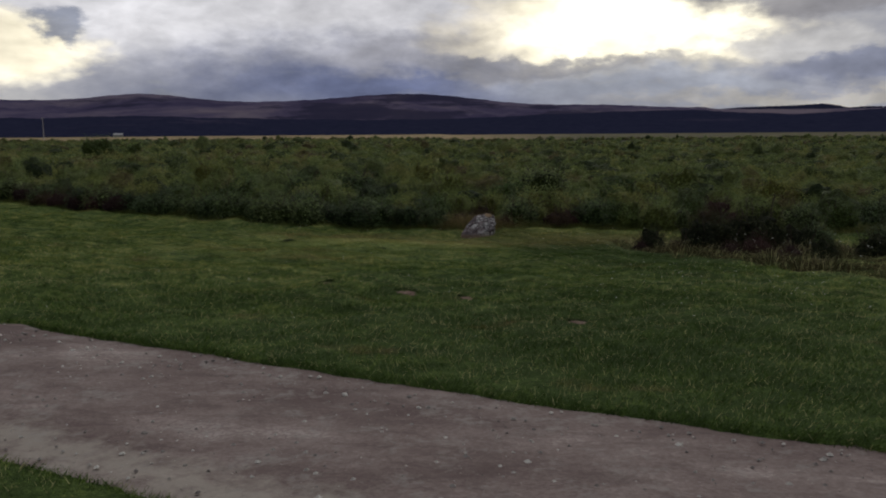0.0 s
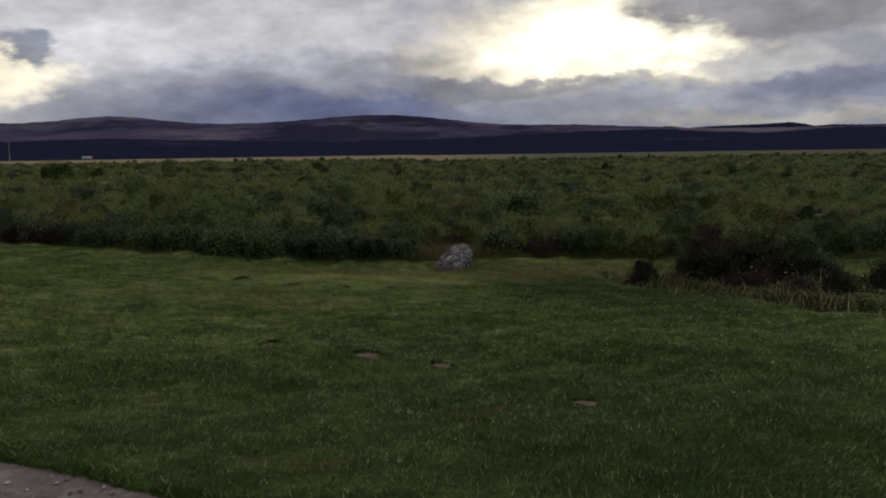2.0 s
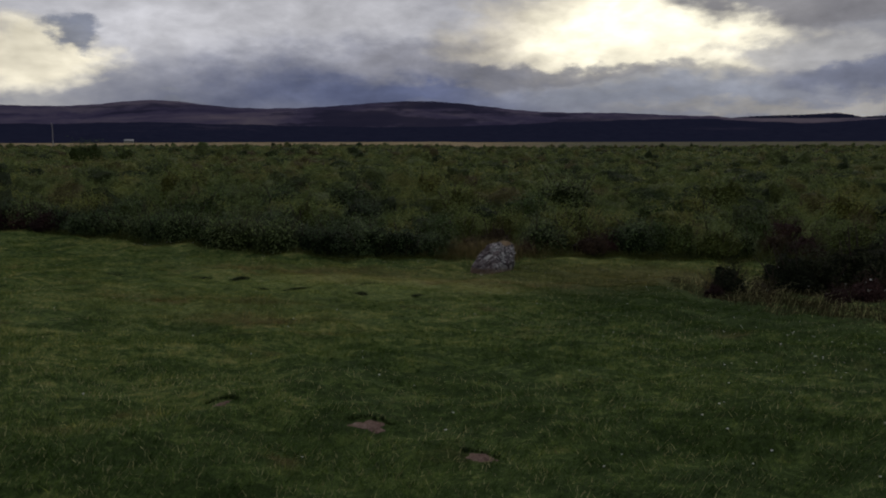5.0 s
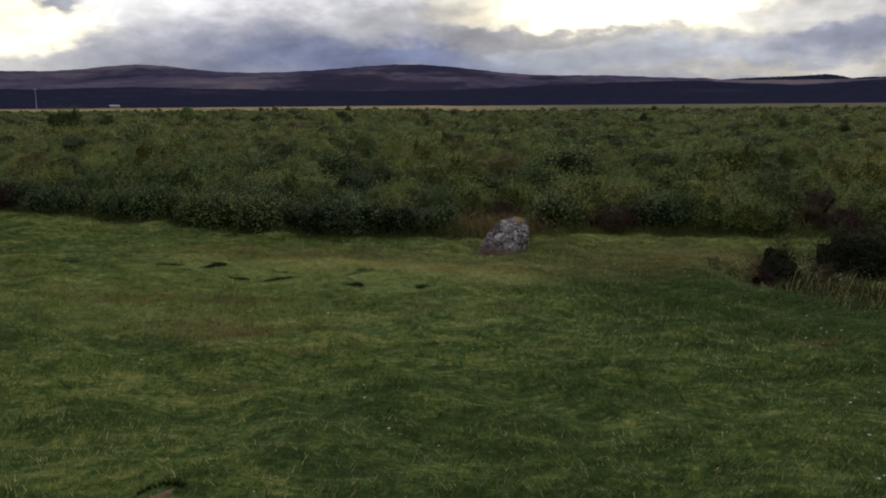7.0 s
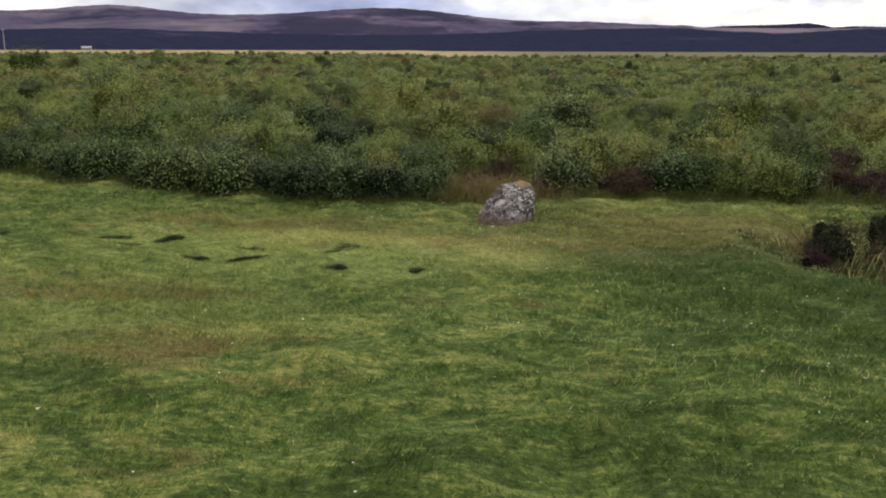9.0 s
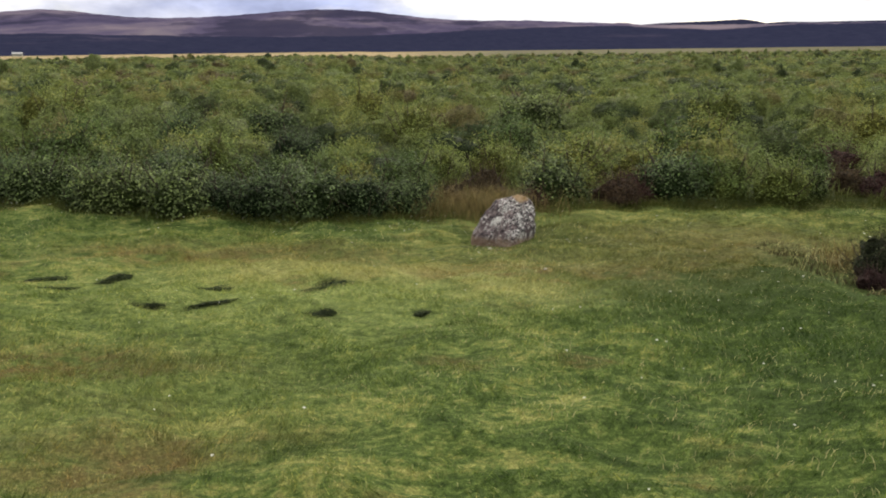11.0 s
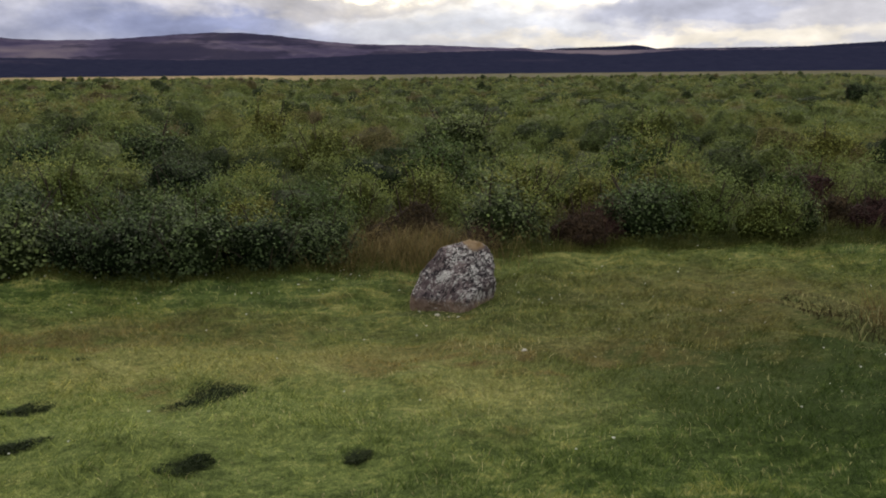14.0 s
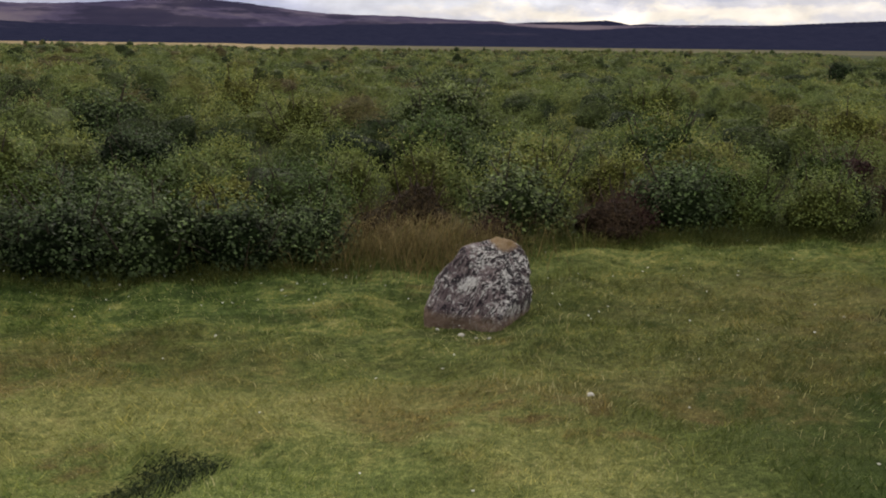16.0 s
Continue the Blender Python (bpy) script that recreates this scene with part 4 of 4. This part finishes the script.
def scatter(seed, count, y0, y1, side, power):
    """Places in a widening wedge of the moor, thinning with distance."""
    r = np.random.RandomState(seed)
    y = y0 + (y1 - y0) * ((np.arange(count) + r.uniform(0, 1, count)) / count) ** power
    x = 2 * (np.modf(np.arange(count) * 0.6180340)[0] + r.uniform(-0.008, 0.008, count)) - 1
    x = x * (side * y + 6) + 0.08 * y
    ok = y > hedge_foot(x) + 2.2
    return x[ok], y[ok], r


X, Y, r = scatter(51, 470, 21, 46, 0.60, 1.0)
wide = r.uniform(0, 1, len(X)) ** 1.6
tall = np.clip(1 + 0.4 * waves(X, Y, 61, ((0.25, 1.0), (0.9, 0.5))), 0.5, 1.6)
scrub("near_scrub", X, Y, 0.50 + 0.80 * wide, tall * (0.50 + 0.66 * wide + r.uniform(0, 0.25, len(X))), 110, 16, 0.46, 0.048, MAT_SCRUB, "dense waist-high birch and willow scrub", 71, 14, 7)
X, Y, r = scatter(52, 1000, 44, 125, 0.60, 1.2)
tall = np.clip(1 + 0.4 * waves(X, Y, 62, ((0.12, 1.0), (0.5, 0.5))), 0.45, 1.7)
grown = (r.uniform(0, 1, len(X)) > 0.93) * np.clip((Y - 60) / 40, 0, 1) * r.uniform(0.5, 1.8, len(X))
scrub("middle_scrub", X, Y, r.uniform(0.7, 2.0, len(X)) + 0.25 * grown, tall * r.uniform(0.55, 1.3, len(X)) + grown, 52, 6, 0.55, 0.13, MAT_SCRUB, "mixed green scrub across the moor", 72, 10, 5)
X, Y, r = scatter(53, 2700, 120, 330, 0.62, 1.1)
edge = np.clip((Y - 250) / 80, 0, 1) * (r.uniform(0, 1, len(X)) < 0.35 + 0.5 * np.clip(X / Y * 4, 0, 1))
high = (r.uniform(0, 1, len(X)) > 0.94) * r.uniform(0.5, 2.0, len(X)) + edge * r.uniform(0.4, 2.1, len(X))
scrub("far_scrub", X, Y, r.uniform(1.0, 2.8, len(X)), r.uniform(0.45, 1.0, len(X)) + high, 9, 4, 0.7, 0.36, MAT_FAR, "distant low scrub at the edge of the fields", 73, 7, 4)


# tall moor grass that fills the gaps between the shrubs
r = np.random.RandomState(57)
n = 46000
Y = 20.6 + 26 * r.uniform(0, 1, n) ** 1.3
X = r.uniform(-1, 1, n) * (0.6 * Y + 6) + 0.08 * Y
ok = Y > hedge_foot(X) + 0.5
X, Y = X[ok], Y[ok]
blades("moor_grass", X, Y, r.uniform(0.12, 0.36, len(X)) * np.clip(0.9 + 0.3 * waves(X, Y, 58, ((0.4, 1.0), (1.5, 0.6))), 0.5, 1.4), r.uniform(0.010, 0.022, len(X)), 0.35, MAT_FEATHER, "feathery tall moor grass among the shrubs", r, 0.4)
n = 24000
Y = 44 + 80 * r.uniform(0, 1, n)
X = r.uniform(-1, 1, n) * (0.6 * Y + 6) + 0.08 * Y
blades("far_moor_grass", X, Y, r.uniform(0.15, 0.45, n), r.uniform(0.04, 0.09, n), 0.35, MAT_FEATHER, "tall moor grass across the far scrub", r, 0.4)


# ---- lawn grass ----
def lawn_points(seed, count, y0, y1, margin=0.8):
    r = np.random.RandomState(seed)
    y = np.sqrt(r.uniform(y0 * y0, y1 * y1, count))
    x = r.uniform(-1, 1, count) * (0.56 * y + margin)
    rough = island(x, y)
    ok = (path_gap(x, y) < r.uniform(-0.02, 0.04, count)) & (y < hedge_foot(x) + 0.3) & ~rough
    for px, py, s in PITS:
        u, v = (x - px) * 0.76 + (y - py) * 0.65, (y - py) * 0.76 - (x - px) * 0.65
        ok &= (u / 1.15) ** 2 + (v / 0.6) ** 2 > (s * r.uniform(0.6, 1.1, count)) ** 2
    for px, py, s in SOIL:
        ok &= ((x - px) / 1.15) ** 2 + ((y - py) / 0.8) ** 2 > (s * r.uniform(0.75, 1.1, count)) ** 2
    return x[ok], y[ok], r


def island_front(x):
    return np.interp(x, [3.35, 3.8, 4.3, 5.1, 5.6, 8, 14], [16.2, 15.0, 14.2, 13.0, 11.0, 9.5, 8.0])


def island(x, y):
    """Whether a place is in the rough patch on the lawn."""
    return (x > 3.35) & (y > island_front(x) + 0.25 * np.sin(x * 9)) & (y < 18.6 + 0.2 * np.sin(x * 5))


X, Y, r = lawn_points(81, 720000, 1.2, 22.0)
rough = 1 + 0.55 * waves(X, Y, 82, ((0.9, 0.6), (2.5, 0.7), (8.0, 0.9), (17.0, 0.8)))
blades("lawn_grass", X, Y, r.uniform(0.016, 0.044, len(X)) * np.clip(rough, 0.3, 1.7), r.uniform(0.0035, 0.0075, len(X)), 0.9, MAT_BLADE, "short mown lawn grass in green and straw tints", r)
X, Y, r = lawn_points(83, 52000, 4.0, 21.5)
blades("lawn_stalks", X, Y, r.uniform(0.022, 0.048, len(X)) * np.clip(0.8 + 0.6 * waves(X, Y, 84, ((0.6, 1.0), (2.0, 0.6))), 0.4, 1.5) * np.clip(Y / 13, 0.55, 1), r.uniform(0.003, 0.005, len(X)) * np.clip(Y / 13, 0.6, 1), 0.7, MAT_STRAND, "thin dry stalks standing in the lawn", r, 0.25)

X, Y, r = lawn_points(87, 22000, 3.5, 10.5)
blades("lawn_tips", X, Y, r.uniform(0.025, 0.05, len(X)), r.uniform(0.0035, 0.006, len(X)), 0.8, MAT_STRAND, "pale dry tips among the near lawn grass", r)

r = np.random.RandomState(85)
U = r.uniform(-5.5, 4.5, 12000)
edge = np.where(r.uniform(0, 1, 12000) < 0.7, PATH_FAR, PATH_NEAR)
Y = edge + PATH_TURN * U + np.where(edge > 4, 1, -1) * np.abs(r.normal(0.0, 0.05, 12000))
blades("verge_grass", U, Y, r.uniform(0.02, 0.05, 12000), r.uniform(0.004, 0.006, 12000), 0.9, MAT_BLADE, "ragged grass hanging over the path edge", r)

r = np.random.RandomState(86)
X, Y = r.uniform(-17, -5.5, 50000), r.uniform(20.5, 28, 50000)
ok = (Y < hedge_foot(X) + 0.3) & (Y > np.where(np.abs(X) < 0.56 * Y + 0.8, 21.9, 20.5))
blades("back_lawn_grass", X[ok], Y[ok], r.uniform(0.03, 0.06, ok.sum()), r.uniform(0.006, 0.011, ok.sum()), 0.9, MAT_BLADE, "short grass in the far corner of the lawn", r)

# near-black blades that stand in for the shade inside the hollows
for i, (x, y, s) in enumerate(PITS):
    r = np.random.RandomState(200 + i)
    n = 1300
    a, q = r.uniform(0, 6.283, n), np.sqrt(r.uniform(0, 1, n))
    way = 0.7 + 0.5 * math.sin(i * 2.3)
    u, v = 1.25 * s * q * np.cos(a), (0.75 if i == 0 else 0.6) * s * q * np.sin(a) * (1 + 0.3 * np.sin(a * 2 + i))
    ob = blades("sedge_tuft", x + u * math.cos(way) - v * math.sin(way), y + u * math.sin(way) * 0.8 + v * math.cos(way), (1 - 0.75 * q) * r.uniform(0.022, 0.055, n), r.uniform(0.006, 0.011, n), 1.3, MAT_SHADE_BLADE, "low near-black blades standing in for shade in a lawn hollow", r, 0.4)
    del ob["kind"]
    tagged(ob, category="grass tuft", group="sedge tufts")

# fringe of long grass under the shrubs
r = np.random.RandomState(90)
n = 38000
X = r.uniform(-15, 12, n)
Y = hedge_foot(X) + np.abs(r.normal(0, 0.35, n)) - 0.08
blades("long_grass_fringe", X, Y, r.uniform(0.06, 0.22, n) * np.clip((Y - hedge_foot(X) + 0.25) * 1.8, 0.3, 1), r.uniform(0.003, 0.006, n), 0.45, MAT_FRINGE, "long uncut grass along the foot of the shrubs", r, 0.5)
X, Y = r.normal(0.5, 0.6, 2600), 20.75 + r.normal(0, 0.33, 2600)
X, Y = np.concatenate([X, r.normal(4.25, 0.16, 400)]), np.concatenate([Y, r.normal(17.6, 0.16, 400)])
blades("dry_grass_clump", X, Y, r.uniform(0.12, 0.45, 3000), r.uniform(0.003, 0.006, 3000), 0.6, MAT_STRAW, "dry straw grass between the shrubs", r, 0.6)

# the rough patch: straw grass, green tangle, white flower heads
X, Y = r.uniform(3.5, 12, 80000), r.uniform(8, 19, 80000)
ok = island(X, Y)
X, Y = X[ok], Y[ok]
tall = np.clip(0.55 + 0.75 * waves(X, Y, 91, ((0.9, 1.0), (2.2, 0.8), (5.0, 0.5))), 0.2, 1.5)
tall = tall * np.clip((Y - island_front(X)) / 1.4, 0.25, 1)
cut = len(X) * 29 // 32
blades("rough_grass", X[:cut], Y[:cut], tall[:cut] * r.uniform(0.06, 0.24, cut), r.uniform(0.004, 0.009, cut), 0.55, MAT_ROUGH, "tangled long olive grass in the rough patch", r, 0.5)
blades("dry_stalks", X[cut:], Y[cut:], np.clip(tall[cut:], 0.15, 1.2) * r.uniform(0.08, 0.36, len(X) - cut), r.uniform(0.004, 0.008, len(X) - cut), 0.6, MAT_STRAND, "tall pale dry stalks in the rough patch", r, 0.6)

X, Y = r.normal(4.3, 0.18, 90), r.normal(17.45, 0.16, 90)
blades("bent_straw", X, Y, r.uniform(0.18, 0.34, 90), r.uniform(0.006, 0.010, 90), 1.1, MAT_STRAND, "long pale straw stalks bent over in arcs", r, 0.9)


def discs(name, X, Y, Z, R, mat, label, category, sides=6):
    """Small flower heads: shallow cups of petals."""
    k = len(X)
    a = np.arange(sides) * 6.2832 / sides
    rim = np.stack([np.cos(a), np.sin(a), 0 * a + 0.8], 1)
    V = np.concatenate([np.zeros((1, 3)), rim])[None] * R[:, None, None] + np.stack([X, Y, Z], 1)[:, None]
    f = np.array([(0, 1 + s, 1 + (s + 1) % sides) for s in range(sides)])
    F = (np.arange(k)[:, None, None] * (sides + 1) + f[None]).reshape(-1, 3)
    return tagged(raw(name, V.reshape(-1, 3), F, mat), label, category, kind="stuff")


X, Y, r = lawn_points(95, 4200, 6.0, 21.0)
keep = r.uniform(0, 1, len(X)) < np.clip(0.05 + 0.10 * (X > 1.5) * (Y > 8) + 0.5 * np.exp(-((X - 4.0) ** 2 + (Y - 11.5) ** 2) / 5) + 0.5 * (Y > hedge_foot(X) - 0.9) * (X < 0.4) + 0.35 * np.exp(-((X - 1.0) ** 2 + (Y - 19.0) ** 2) / 1.5), 0, 1)
X, Y = X[keep], Y[keep]
discs("daisies", X, Y, height(X, Y) + r.uniform(0.035, 0.07, len(X)), r.uniform(0.005, 0.010, len(X)), MAT_PETAL, "tiny white daisies and clover dotting the lawn", "flowers")
X, Y = r.uniform(3.8, 11, 150), r.uniform(10, 18, 150)
ok = island(X, Y)
X, Y = X[ok], Y[ok]
discs("white_flowers", X, Y, height(X, Y) + r.uniform(0.15, 0.42, len(X)), r.uniform(0.006, 0.022, len(X)) * r.uniform(0.4, 1, len(X)), MAT_PETAL, "white flower heads among the dry stalks", "flowers")

# loose grit on the path
r = np.random.RandomState(97)
n = 4200
U, Vv = r.uniform(-6, 6, n), r.uniform(0.02, 0.98, n)
X, Y = U, PATH_TURN * U + PATH_NEAR + (PATH_FAR - PATH_NEAR) * Vv
S = 0.003 + 0.020 * r.uniform(0, 1, n) ** 5
oct_v = np.array([(1, 0, 0), (0.2, 0.9, 0), (-1, 0.1, 0), (-0.1, -0.8, 0), (0.1, 0, 0.6), (0, 0, -0.4)])
oct_f = np.array([(0, 1, 4), (1, 2, 4), (2, 3, 4), (3, 0, 4), (1, 0, 5), (2, 1, 5), (3, 2, 5), (0, 3, 5)])
turn = r.uniform(0, 6.283, n)
c, s = np.cos(turn), np.sin(turn)
O = oct_v[None] * S[:, None, None]
PX = O[..., 0] * c[:, None] - O[..., 1] * s[:, None] + X[:, None]
PY = O[..., 0] * s[:, None] + O[..., 1] * c[:, None] + Y[:, None]
PZ = O[..., 2] + (land(X, Y) - 0.018)[:, None]
tagged(raw("grit", np.stack([PX, PY, PZ], -1).reshape(-1, 3), (np.arange(n)[:, None, None] * 6 + oct_f[None]).reshape(-1, 3), MAT_PEBBLE), "loose pale grit and pebbles on the path", "pebbles", kind="stuff")

# ---- far pole ----
def pole(x, y, tall):
    root = new("telegraph_pole")
    root.matrix_basis = Matrix.Translation((x, y, float(height(x, y))))
    V, F = tubes([[((0, 0, -0.5), 0.22), ((0, 0, tall * 0.5), 0.18), ((0, 0, tall), 0.13)]], 8)
    part("pole", V, F, MAT_METAL, root, "", True)
    bm = bmesh.new()
    bmesh.ops.create_cube(bm, size=1, matrix=Matrix.Translation((0, 0, tall - 0.5)) @ Matrix.Diagonal((2.2, 0.16, 0.16, 1)))
    bmesh.ops.bevel(bm, geom=bm.edges[:], offset=0.03, segments=1, affect="EDGES")
    me = bpy.data.meshes.new("crossarm")
    bm.to_mesh(me)
    bm.free()
    me.materials.append(MAT_METAL)
    arm = new("crossarm", me)
    arm.parent = root
    return tagged(root, "pale grey telegraph pole beyond the scrub", "pole")


pole(-208.2, 440.0, 11.5)


# ---- far farm building ----
def farm_building(x, y, turn):
    root = new("farm_building")
    root.matrix_basis = Matrix.Translation((x, y, float(height(x, y)))) @ Matrix.Rotation(turn, 4, "Z")
    wall = [(-5, -3, -0.3), (5, -3, -0.3), (5, 3, -0.3), (-5, 3, -0.3), (-5, -3, 2.6), (5, -3, 2.6), (5, 3, 2.6), (-5, 3, 2.6), (-5, 0, 4.1), (5, 0, 4.1)]
    part("wall", wall, [(0, 1, 5), (0, 5, 4), (1, 2, 6), (1, 6, 5), (2, 3, 7), (2, 7, 6), (3, 0, 4), (3, 4, 7), (5, 6, 9), (7, 4, 8)], MAT_LIME, root, "whitewashed walls")
    V, F = [], []
    for side in (-1, 1):
        b = len(V)
        V += [(-5.3, side * 3.3, 2.47), (5.3, side * 3.3, 2.47), (5.3, 0, 4.14), (-5.3, 0, 4.14), (-5.3, side * 3.3, 2.62), (5.3, side * 3.3, 2.62), (5.3, 0, 4.29), (-5.3, 0, 4.29)]
        F += [(b, b + 1, b + 2, b + 3), (b + 4, b + 5, b + 6, b + 7), (b, b + 1, b + 5, b + 4), (b + 1, b + 2, b + 6, b + 5), (b + 3, b, b + 4, b + 7)]
    part("roof", V, F, MAT_METAL, root, "pale grey sheet roof")
    return tagged(root, "low white farm building beyond the fields", "building")


farm_building(-372.0, 965.0, 0.3)
